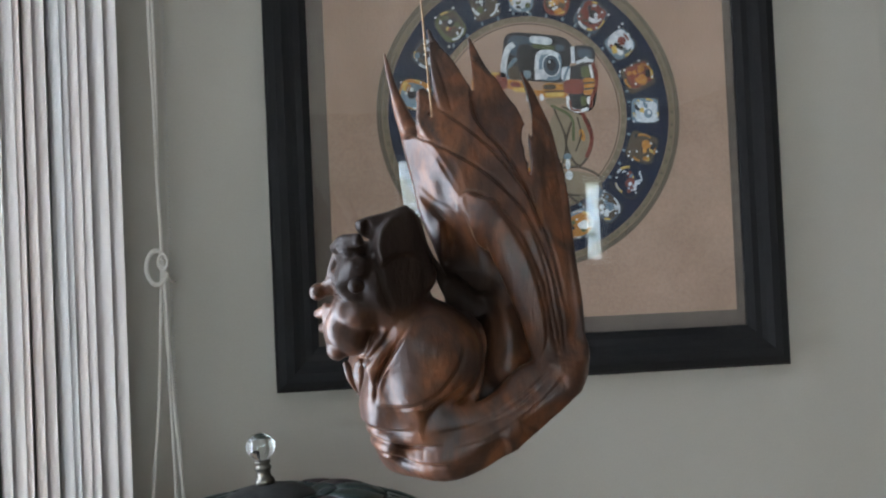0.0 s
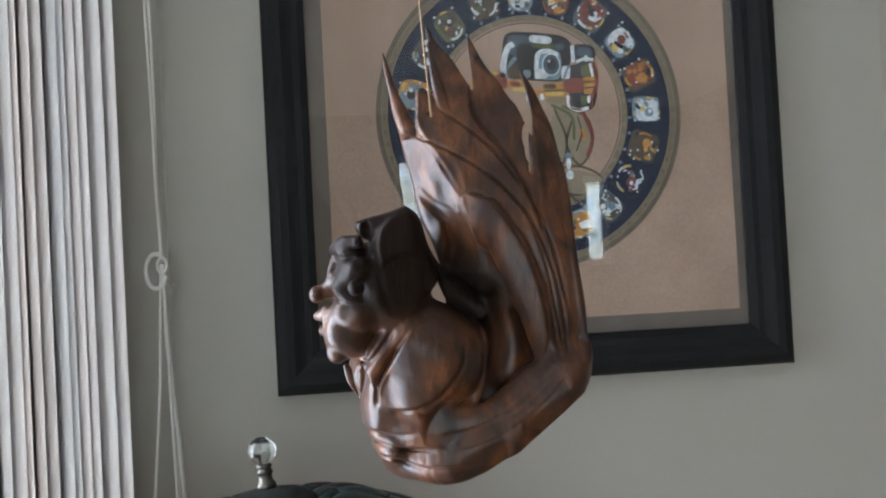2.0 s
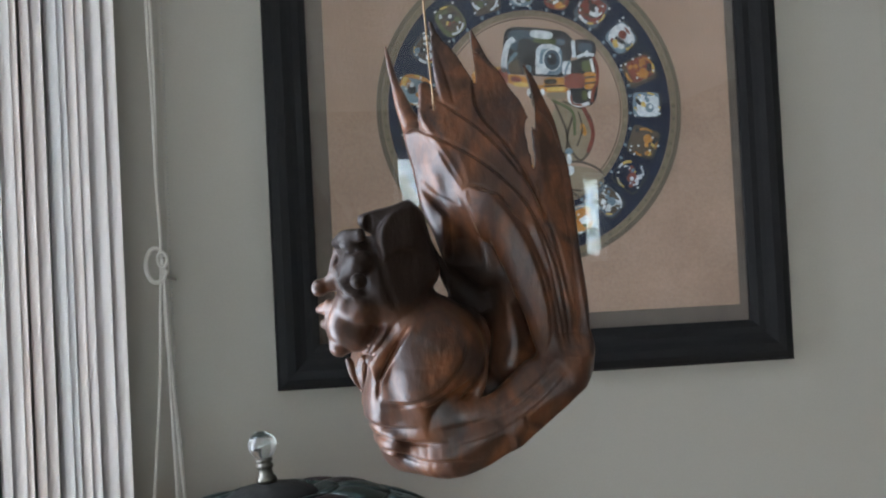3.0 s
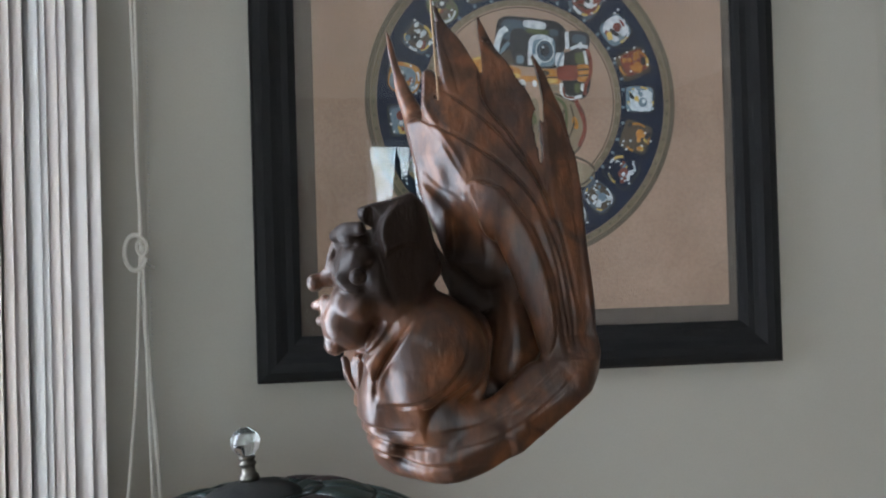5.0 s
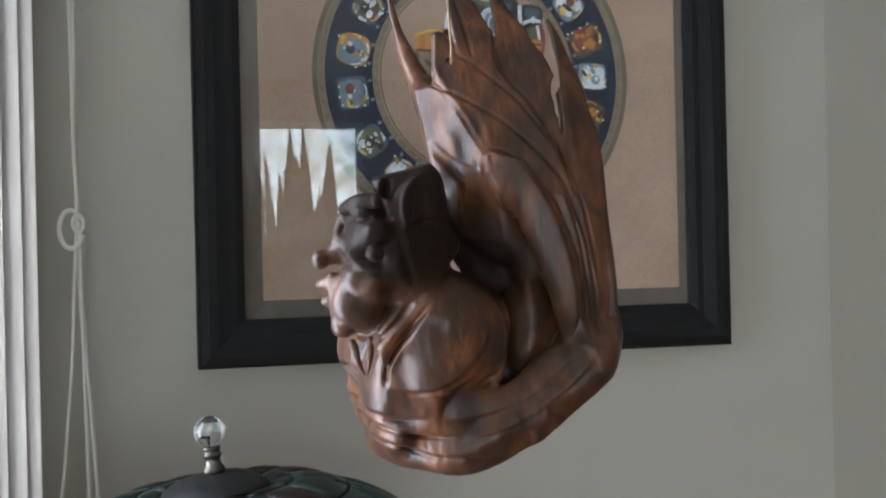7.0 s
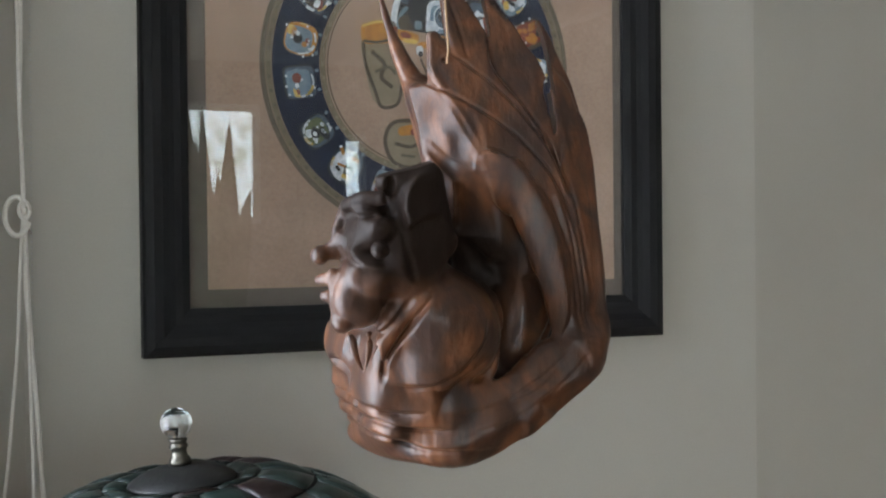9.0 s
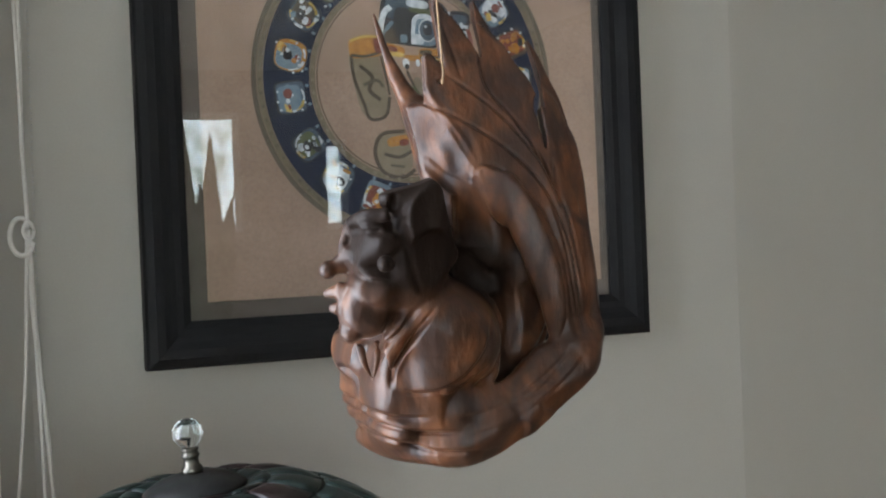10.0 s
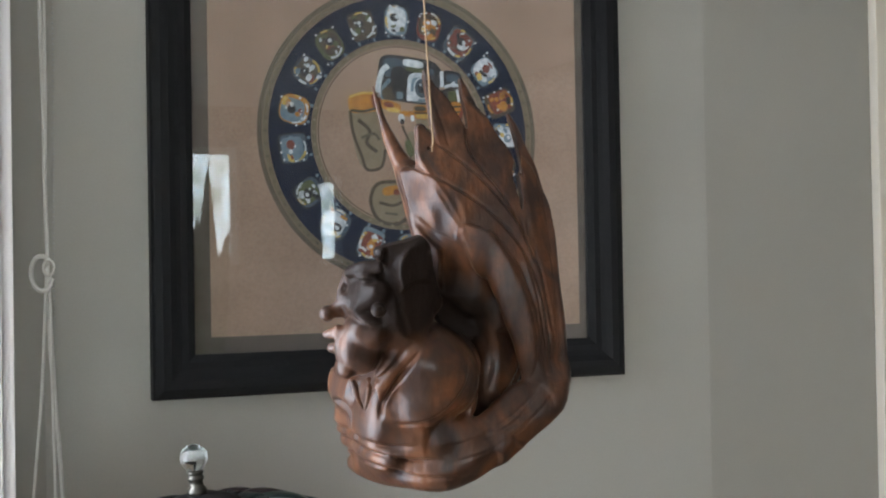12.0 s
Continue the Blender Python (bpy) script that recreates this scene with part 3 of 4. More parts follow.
    facet((150, -270, 0), (-0.05, 0.10, 1.0), 74, 6, 14)
    facet((40, -335, 0), (-0.05, 0.08, 1.0), 74, 6, 14)
    for c in ((195, -240, -12), (120, -320, -8), (30, -375, -12)):
        facet(c, (0.30, -0.52, 0.80), 84, 9, 8)
    facet((180, -285, -30), (0.67, -0.745, 0.10), 80, 9)
    facet((80, -372, -40), (0.50, -0.86, 0.10), 70, 7)
    facet((-165, -215, -220), (-1.0, 0.10, 0.20), 66, 9)
    lump((120, -170, -132), (72, 82, 22), 8, 1)
    lump((48, -48, -170), (52, 62, 22), 8, 1)
    lump((-74, -40, -165), (44, 74, 84), 16, 1)
    facet((118, -165, -66), (0.55, 0.10, 0.83), 56, 15, 5)
    limb(((-22, -8, -64, 9), (4, -58, -74, 22), (38, -92, -82, 26), (86, -122, -72, 18)), 5, -1)
    limb(((88, -124, -62, 16), (100, -181, -60, 20), (84, -248, -50, 16), (54, -286, -24, 5)), 5, -1)
    # collar points under the chin
    limb(((-172, -206, -34, 9), (-166, -232, -30, 7), (-152, -262, -34, 3)), 4, 1)
    limb(((-146, -204, -18, 9), (-147, -232, -20, 7), (-151, -262, -30, 3)), 4, 1)
    flatten_wing()
    groove(((-61, 219), (-40, 205), (6, 183), (78, 139), (144, 72), (185, -9), (210, -101), (220, -188)), 7, 2.8, -3)
    groove(((-18, 266), (21, 241), (67, 205), (103, 168), (157, 93), (196, 1), (220, -101)), 7, 2.8, -3)
    groove(((31, 98), (47, 103), (83, 88), (134, 21), (169, -60), (186, -152), (174, -203)), 7, 2.8, -4)
    groove(((51, 297), (62, 241), (108, 183), (149, 113), (182, 21)), 7, 2.8, -3)
    groove(((167, 113), (171, 62), (178, 32)), 4, 3, 0)
    groove(((-14, 358), (6, 297), (16, 256)), 3, 3, 0)
    groove(((-60, -138), (-90, -184), (-117, -236), (-121, -276)), 9, 3.6, 4)
    groove(((-116, -282), (-65, -281), (-9, -256), (29, -205), (39, -158)), 4, 4, 2)
    groove(((55, -117), (73, -183), (59, -246), (16, -281)), 5, 4, -2)
    groove(((-215, -334), (-150, -344), (-106, -350), (-60, -356), (0, -352)), 7, 4, 3)
    groove(((-215, -358), (-150, -369), (-96, -376), (-45, -388), (30, -384)), 7, 4, 3)
    groove(((-190, -318), (-140, -324), (-100, -330), (-50, -326)), 5, 4, 3)
    groove(((-20, -330), (60, -312), (140, -262), (200, -205)), 2, 3, 1)
    groove(((0, -362), (90, -332), (170, -275), (225, -215)), 2, 3, 1)
    groove(((60, -318), (130, -285), (185, -232)), 2, 3, 1)
    groove(((150, 60), (180, -20), (200, -110), (212, -180)), 3, 3, -1)
    groove(((-182, -195), (-147, -205), (-118, -181), (-86, -134)), 6, 5, 2)
    groove(((-118, 1), (-106, -60), (-86, -111)), 5, 6, 0)
    groove(((-203, -58), (-187, -80), (-168, -92), (-138, -94)), 4, 4, 4)
    groove(((-196, -44), (-180, -16), (-150, -14)), 4, 5, -3)
    groove(((-29, 144), (6, 62), (37, -24)), -2, 8, 0)
    groove(((35, 98), (39, 62)), -2, 4, 0)
    lump((-23, 250, -92), (5, 5, 22), 1, -1)
    # slit beside the outer feather
    lump((151, 206, -105), (6, 22, 70), 2, -1)
    lump((154, 180, -100), (5, 22, 70), 2, -1)
    lump((158, 152, -92), (4, 22, 70), 2, -1)


def flatten_wing():
    """Planes the front of the wing to one flat sheet, so that its feathers are told apart by chisel lines alone."""
    x, y, z = AXES[0][:, None], AXES[1][None, :], AXES[2][None, None, :]
    sheet = np.interp(AXES[1], (-206, -113, 32, 141, 244, 332, 394), (-24, -16, -20, -52, -95, -126, -146))[None, :]
    edge = np.interp(AXES[1], (-123, -9, 105, 203, 278), (203, 190, 177, 167, 146))[None, :]
    sheet = sheet - 18 * np.clip((x - edge) / 36, 0, 1)
    left = np.interp(AXES[1], (-206, -154, -61, 22, 89, 99, 209, 278), (198, 188, 172, 136, 84, 31, -41, -80))[None, :]
    inside = np.clip((x - left) / 10, 0, 1) * np.clip((y + 200) / 40, 0, 1)
    outline = field.min(axis=2)
    slab = np.maximum((outline + 3)[:, :, None], np.abs(z - (sheet - 22)[:, :, None]) - 13)
    filled = np.minimum(field, slab)
    cut = np.maximum(filled, z - (sheet - 4)[:, :, None])
    m = inside[:, :, None].astype(np.float32)
    field[...] = field * (1 - m) + cut * m
    # the side of the wing that turns away from the front, planed to one slanting face
    line = np.interp(AXES[1], (-30, 22, 99, 146, 218), (66, 53, 29, 1, -40))[None, :]
    high = np.interp(AXES[1], (-30, 22, 99, 146, 218), (-70, -62, -48, -60, -98))[None, :]
    face = high - 1.0 * np.maximum(line - x, 0) + 0.9 * np.sin(0.07 * x + 0.04 * y) + 0.7 * np.sin(0.05 * y - 0.11 * x)
    low = np.interp(AXES[1], (-40, 50, 104, 146, 218), (0, -6, -54, -84, -125))[None, :]
    inside = np.clip((x - low) / 14, 0, 1) * np.clip((line + 4 - x) / 8, 0, 1) * np.clip((y + 40) / 50, 0, 1) * np.clip((224 - y) / 20, 0, 1)
    outline = field.min(axis=2)
    slab = np.maximum((outline + 3)[:, :, None], np.abs(z - (face - 32)[:, :, None]) - 28)
    cut = np.maximum(np.minimum(field, slab), z - face[:, :, None])
    m = inside[:, :, None].astype(np.float32)
    field[...] = field * (1 - m) + cut * m


def grain():
    """Chisel waviness over the whole surface."""
    rng = np.random.RandomState(3)
    total = np.zeros((SHAPE[0], SHAPE[1]))
    for _ in range(14):
        a = rng.uniform(-0.9, 0.5)
        f = rng.uniform(0.035, 0.12)
        total += np.sin(f * (AXES[0][:, None] * math.cos(a) + AXES[1][None, :] * math.sin(a)) + 2.5 * np.sin(0.008 * AXES[1][None, :] + rng.uniform(0, 6)) + rng.uniform(0, 6))
    field[...] += (0.22 * total)[:, :, None].astype(np.float32)


def skin():
    """Quads over the zero level of the field."""
    inside = field < 0
    nx, ny, nz = SHAPE
    acc = np.zeros((nx - 1, ny - 1, nz - 1, 3), np.float32)
    cnt = np.zeros((nx - 1, ny - 1, nz - 1), np.float32)
    for axis in range(3):
        n = [nx, ny, nz]
        lo = [slice(None)] * 3
        hi = [slice(None)] * 3
        lo[axis], hi[axis] = slice(0, n[axis] - 1), slice(1, n[axis])
        f0, f1 = field[tuple(lo)], field[tuple(hi)]
        cross = inside[tuple(lo)] != inside[tuple(hi)]
        t = np.where(cross, f0 / np.where(cross, f0 - f1, 1), 0)
        o = [k for k in range(3) if k != axis]
        for da in (0, 1):
            for db in (0, 1):
                s = [slice(None)] * 3
                s[o[0]] = slice(da, n[o[0]] - 1 + da)
                s[o[1]] = slice(db, n[o[1]] - 1 + db)
                cc = cross[tuple(s)]
                cnt += cc
                acc[..., axis] += np.where(cc, t[tuple(s)], 0)
                acc[..., o[0]] += cc * da
                acc[..., o[1]] += cc * db
    cells = cnt > 0
    index = np.full(cells.shape, -1, np.int64)
    index[cells] = np.arange(int(cells.sum()))
    where = np.argwhere(cells)
    verts = (where + acc[cells] / cnt[cells][:, None]) * STEP + LOW
    quads = []
    for axis in range(3):
        o = [k for k in range(3) if k != axis]
        n = [nx, ny, nz]
        lo = [slice(1, n[k] - 1) for k in range(3)]
        hi = [slice(1, n[k] - 1) for k in range(3)]
        lo[axis], hi[axis] = slice(0, n[axis] - 1), slice(1, n[axis])
        a, b = inside[tuple(lo)], inside[tuple(hi)]
        at = np.argwhere(a != b)
        first = a[a != b]
        for k in o:
            at[:, k] += 1
        d0, d1 = np.zeros(3, int), np.zeros(3, int)
        d0[o[0]], d1[o[1]] = 1, 1
        q = np.stack([index[tuple((at - s).T)] for s in (d0 + d1, d1, 0 * d0, d0)], axis=1)
        flip = first if axis != 1 else ~first
        q[~flip] = q[~flip][:, ::-1]
        quads.append(q)
    return verts, np.concatenate(quads)


carve()
grain()
verts, quads = skin()
me = bpy.data.meshes.new("hanging_carving")
me.from_pydata((verts * UNIT).tolist(), [], quads.tolist())
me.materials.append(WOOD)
me.polygons.foreach_set("use_smooth", np.ones(len(quads), dtype=bool))
me.update()
CARVE_M = pose(0.1312, 0.7124, 1.5006, 91.52, 2.50, -9.67)
carving = new("hanging_carving", me)
carving.matrix_basis = CARVE_M
tagged(carving, "polished reddish-brown carved wooden figure with flame-like wings hanging on a thread", "carving")

# ---- thread that holds the carving ----
HOLE = CARVE_M @ Vector((-0.0088, 0.0965, -0.0345))
hook = thing("ceiling_hook", "small brass screw hook in the ceiling", "hook", pose(HOLE.x - 0.006, HOLE.y, CEIL))
part("hook", tube_bm([(0.012 * math.sin(a), 0, -0.03 - 0.012 * math.cos(a)) for a in np.linspace(-2.4, 2.6, 16)] , 0.0016), BRASS, hook, smooth=True)
part("shank", tube_bm([(0, 0, 0), (0, 0, -0.021)], 0.0018), BRASS, hook, smooth=True)
thread = part("hanging_thread", tube_bm([HOLE + Vector((0.001, 0.002, -0.003)), HOLE + Vector((0, -0.003, 0.004)), HOLE + Vector((-0.0015, -0.003, 0.03)), HOLE + Vector((-0.004, -0.002, 0.085)), HOLE + Vector((-0.006, 0, 0.16)), (HOLE.x - 0.006, HOLE.y, CEIL - 0.042)], 0.0007), THREAD, smooth=True)
tagged(thread, "thin tan thread tied through a drilled hole in the wood", "thread")

# ---- framed picture ----
FX, FZ, FW, FH = 0.04, 1.353, 0.66, 0.664
picture = thing("framed_picture", "black wooden picture frame with glass hanging on the greige wall", "picture", pose(FX, 1.424, FZ))


def moulding_bm(run):
    """A mitred length of moulding along x: (inset from the outer edge, proud of the wall)."""
    prof = ((0.0, 0.0), (0.0, 0.018), (0.003, 0.022), (0.012, 0.0245), (0.022, 0.0235), (0.030, 0.019), (0.036, 0.0165), (0.044, 0.016), (0.049, 0.0135), (0.053, 0.011), (0.053, 0.0))
    bm = bmesh.new()
    a = [bm.verts.new((i, -h, i)) for i, h in prof]
    b = [bm.verts.new((run - i, -h, i)) for i, h in prof]
    n = len(prof)
    for k in range(n):
        bm.faces.new((a[k], b[k], b[(k + 1) % n], a[(k + 1) % n]))
    bm.faces.new(a)
    bm.faces.new(b[::-1])
    bmesh.ops.recalc_face_normals(bm, faces=bm.faces[:])
    return bm


part("frame_rail", moulding_bm(FW), FRAME, picture)
part("frame_rail", moulding_bm(FW), FRAME, picture, m=pose(FW, 0, FH, 0, 180, 0))
part("frame_rail", moulding_bm(FH), FRAME, picture, m=pose(0, 0, FH, 0, 90, 0))
part("frame_rail", moulding_bm(FH), FRAME, picture, m=pose(FW, 0, 0, 0, -90, 0))
part("mat_board", box_bm(0.050, FW - 0.050, -0.004, -0.001, 0.050, FH - 0.050), MAT_BOARD, picture, "grey-beige linen mat board")
pane = part("glass_pane", box_bm(0.051, FW - 0.051, -0.0105, -0.0085, 0.051, FH - 0.051), PICTURE_GLASS, picture, "clear glass that mirrors a window")
pane.visible_shadow = False
art = part("painted_paper", box_bm(0.0745, FW - 0.0645, -0.0052, -0.0041, 0.0735, FH - 0.0725, 0.0004), AMATE, picture, "tan bark paper painted with a round calendar")

# painted calendar: everything below is flat paint on the paper, drawn about the middle of the disc
ART_M = pose(0.333, -0.0051, 0.332, 90, 0, 0)     # x across, y up, z towards the room


def paint(name, pieces, label=""):
    """One painted patch of several colours: (outline, layer, material)."""
    bm = bmesh.new()
    mats = []
    for outline, layer, mat in pieces:
        if mat not in mats:
            mats.append(mat)
        me = mesh_of(slab_bm(outline, 0.00022 + 0.00022 * layer), "patch")
        count = len(bm.faces)
        bm.from_mesh(me)
        bpy.data.meshes.remove(me)
        bm.faces.ensure_lookup_table()
        for f in bm.faces[count:]:
            f.material_index = mats.index(mat)
    ob = part(name, bm, None, art, label, m=ART_M)
    for mat in mats:
        ob.data.materials.append(mat)
    return ob


def rounded(cx, cy, w, h, turn=0.0, power=4.0, steps=20):
    """A squarish rounded outline."""
    out = []
    for k in range(steps):
        a = k * math.tau / steps
        c, s = math.cos(a), math.sin(a)
        x = w / 2 * math.copysign(abs(c) ** (2 / power), c)
        y = h / 2 * math.copysign(abs(s) ** (2 / power), s)
        out.append((cx + x * math.cos(turn) - y * math.sin(turn), cy + x * math.sin(turn) + y * math.cos(turn)))
    return out


def stroke(points, width):
    """A painted line along points."""
    p = [v.to_2d() for v in spline([(*q, 0) for q in points], 6)]
    left, right = [], []
    for i, q in enumerate(p):
        d = (p[min(i + 1, len(p) - 1)] - p[max(i - 1, 0)]).normalized()
        n = Vector((-d.y, d.x)) * width / 2
        left.append(tuple(q + n))
        right.append(tuple(q - n))
    return left + right[::-1]


part("painted_ring", ring_bm(0.1905, 0.1970, 0.0003), PAINT_OUTLINE, art, "brown outer line", m=ART_M)
part("painted_ring", ring_bm(0.1830, 0.190, 0.00025), PAINT_GOLD, art, "dull gold band", m=ART_M)
part("painted_ring", ring_bm(0.126, 0.1825, 0.0003), PAINT_BLUE, art, "navy blue band", m=ART_M)
part("painted_ring", ring_bm(0.1185, 0.1255, 0.00025), PAINT_GOLD, art, "dull gold band", m=ART_M)
part("painted_ring", ring_bm(0.1155, 0.117, 0.00025), PAINT_BROWN, art, "brown inner line", m=ART_M)
# beads on the two gold bands
for radius, count in ((0.1865, 72), (0.122, 48)):
    bm = bmesh.new()
    for k in range(count):
        a = k * math.tau / count
        me_bead = mesh_of(slab_bm(rounded(radius * math.cos(a), radius * math.sin(a), 0.0042, 0.0042, a, 2.5, 8), 0.0005), "bead")
        bm.from_mesh(me_bead)
        bpy.data.meshes.remove(me_bead)
    tagged(part("painted_bead", bm, PAINT_TAN if radius < 0.15 else PAINT_OUTLINE, art, "row of small painted beads", m=ART_M), kind="stuff")

GLYPHS = (
    (-2, PAINT_GREEN, PAINT_WHITE, PAINT_BROWN), (15.6, PAINT_WHITE, PAINT_RED, PAINT_ORANGE), (34, PAINT_WHITE, PAINT_RED, PAINT_BROWN),
    (54, PAINT_WHITE, PAINT_TEAL, PAINT_RED), (72, PAINT_ORANGE, PAINT_RED, PAINT_ORANGE), (89, PAINT_WHITE, PAINT_BLACK, PAINT_TEAL),
    (107.5, PAINT_ORANGE, PAINT_BROWN, PAINT_ORANGE), (125, PAINT_TEAL, PAINT_BLUE, PAINT_RED), (142, PAINT_WHITE, PAINT_RED, PAINT_TEAL),
    (158, PAINT_GREEN, PAINT_ORANGE, PAINT_WHITE), (177, PAINT_WHITE, PAINT_TEAL, PAINT_ORANGE), (198, PAINT_WHITE, PAINT_RED, PAINT_ORANGE),
    (219, PAINT_TEAL, PAINT_WHITE, PAINT_ORANGE), (239, PAINT_WHITE, PAINT_GREEN, PAINT_TEAL), (262, PAINT_TEAL, PAINT_WHITE, PAINT_RED),
    (281, PAINT_TEAL, PAINT_ORANGE, PAINT_RED), (301, PAINT_WHITE, PAINT_TEAL, PAINT_RED), (319, PAINT_WHITE, PAINT_GREEN, PAINT_RED),
    (339, PAINT_WHITE, PAINT_BROWN, PAINT_GREEN))
rng = random.Random(8)
for angle, edge, fill, spot in GLYPHS:
    a = radians(90 - angle)
    turn = a - math.pi / 2
    cx, cy = 0.1515 * math.cos(a), 0.1515 * math.sin(a)

    def off(u, v):
        return cx + u * math.cos(turn) - v * math.sin(turn), cy + u * math.sin(turn) + v * math.cos(turn)

    w, h = rng.uniform(0.034, 0.041), rng.uniform(0.037, 0.043)
    shape = rng.choice((3, 4, 6))
    turn += rng.uniform(-0.14, 0.14)
    rim = PAINT_ORANGE if edge is PAINT_ORANGE else PAINT_WHITE
    pieces = [(rounded(cx, cy, w, h, turn, shape), 1, PAINT_BLACK),
              (rounded(*off(rng.uniform(-0.001, 0.001), -0.001), w * 0.92, h * 0.92, turn, shape), 2, rng.choice((PAINT_TEAL, fill, PAINT_NAVY_GREY)) if rim is PAINT_WHITE else PAINT_BROWN),
              (rounded(*off(rng.uniform(-0.002, 0.002), 0.001), w * 0.76, h * 0.74, turn, shape), 3, rng.choice((fill, fill, edge, PAINT_BROWN)))]
    # broken bright rim
    for k in range(rng.choice((4, 5, 6))):
        a0 = rng.uniform(0, math.tau)
        span = rng.uniform(0.35, 0.9)
        arc = [off(w * 0.43 * math.cos(a0 + span * q / 4), h * 0.43 * math.sin(a0 + span * q / 4)) for q in range(5)]
        pieces.append((stroke(arc, rng.uniform(0.0018, 0.0034)), 4, rng.choice((rim, rim, PAINT_GOLD_LEAF))))
    # features inside
    for k in range(9):
        u, v = rng.uniform(-0.32, 0.32) * w, rng.uniform(-0.34, 0.34) * h
        mat = rng.choice((edge, edge, fill, spot, spot, PAINT_BLACK, PAINT_BLACK, rim, PAINT_GOLD_LEAF))
        pieces.append((rounded(*off(u, v), rng.uniform(0.004, 0.012), rng.uniform(0.003, 0.008), turn + rng.uniform(-0.8, 0.8), rng.choice((2, 3, 5)), 10), 5 + k % 4, mat))
    pieces.append((rounded(*off(rng.uniform(-0.006, 0.006), 0.003), 0.012, 0.011, turn, 2, 12), 9, rng.choice((spot, PAINT_BLACK))))
    pieces.append((rounded(*off(rng.uniform(-0.006, 0.006), 0.004), 0.0058, 0.005, turn, 2, 10), 10, rim))
    for k in range(7):
        pieces.append((rounded(*off(rng.uniform(-0.5, 0.5) * w, rng.uniform(-0.5, 0.5) * h), 0.0028, 0.0024, turn, 2, 8), 11, PAINT_WHITE))
    for sx in (-1, 1):
        pieces.append((rounded(*off(sx * 0.011, -0.0225), 0.004, 0.005, turn, 2, 10), 2, PAINT_TEAL))
    paint("painted_glyph", pieces)

# large device in the middle, as plain colour blocks
paint("painted_emblem", [
    (rounded(0.0102, 0.073, 0.0888, 0.0612, -0.1, 5), 1, PAINT_BLACK),
    (rounded(-0.0108, 0.088, 0.0324, 0.0264, -0.1, 3), 2, PAINT_NAVY_GREY),
    (stroke(((-0.0335, 0.0484), (-0.0325, 0.0652), (-0.027, 0.0832), (-0.0186, 0.0904)), 0.0075), 3, PAINT_WHITE),
    (stroke(((-0.0282, 0.046), (-0.0246, 0.0628), (-0.0162, 0.0724)), 0.005), 3, PAINT_TEAL),
    (rounded(-0.0174, 0.0538, 0.0216, 0.018, 0.2, 2.4), 4, PAINT_BROWN),
    (rounded(0.0168, 0.0948, 0.03, 0.0103, -0.12, 3), 3, PAINT_WHITE),
    (rounded(0.021, 0.0862, 0.0312, 0.006, -0.1, 4), 3, PAINT_GREEN),
    (rounded(0.045, 0.0778, 0.024, 0.03, -0.1, 4), 3, PAINT_BLACK),
    (rounded(0.0414, 0.085, 0.012, 0.0084, -0.1, 3), 4, PAINT_NAVY_GREY),
    (rounded(0.0254, 0.062, 0.0343, 0.0377, -0.05, 4), 4, PAINT_TEAL),
    (stroke(((0.0102, 0.0448), (0.0097, 0.0628), (0.0138, 0.0772), (0.027, 0.0796), (0.039, 0.0743)), 0.006), 5, PAINT_WHITE),
    (rounded(0.0176, 0.0514, 0.0139, 0.0132, 0, 3), 5, PAINT_WHITE),
    (rounded(0.0289, 0.0623, 0.024, 0.0288, 0, 2), 6, PAINT_WHITE),
    (rounded(0.0289, 0.0623, 0.0211, 0.0259, 0, 2), 7, PAINT_NAVY_GREY),
    (rounded(0.0287, 0.0633, 0.012, 0.0154, 0, 2), 8, PAINT_BLACK),
    (rounded(0.0264, 0.067, 0.0036, 0.0036, 0, 2), 9, PAINT_WHITE),
    (rounded(-0.0034, 0.0688, 0.0233, 0.0432, 0.05, 3), 5, PAINT_BLACK),
    (rounded(-0.003, 0.0516, 0.0096, 0.0103, 0, 3), 6, PAINT_TEAL),
    (rounded(0.0476, 0.0518, 0.0115, 0.0173, -0.1, 4), 5, PAINT_WHITE),
    (stroke(((0.0443, 0.0424), (0.0481, 0.0532), (0.0524, 0.0609)), 0.003), 6, PAINT_TEAL)], "dark blue and silver painted head with a round eye")
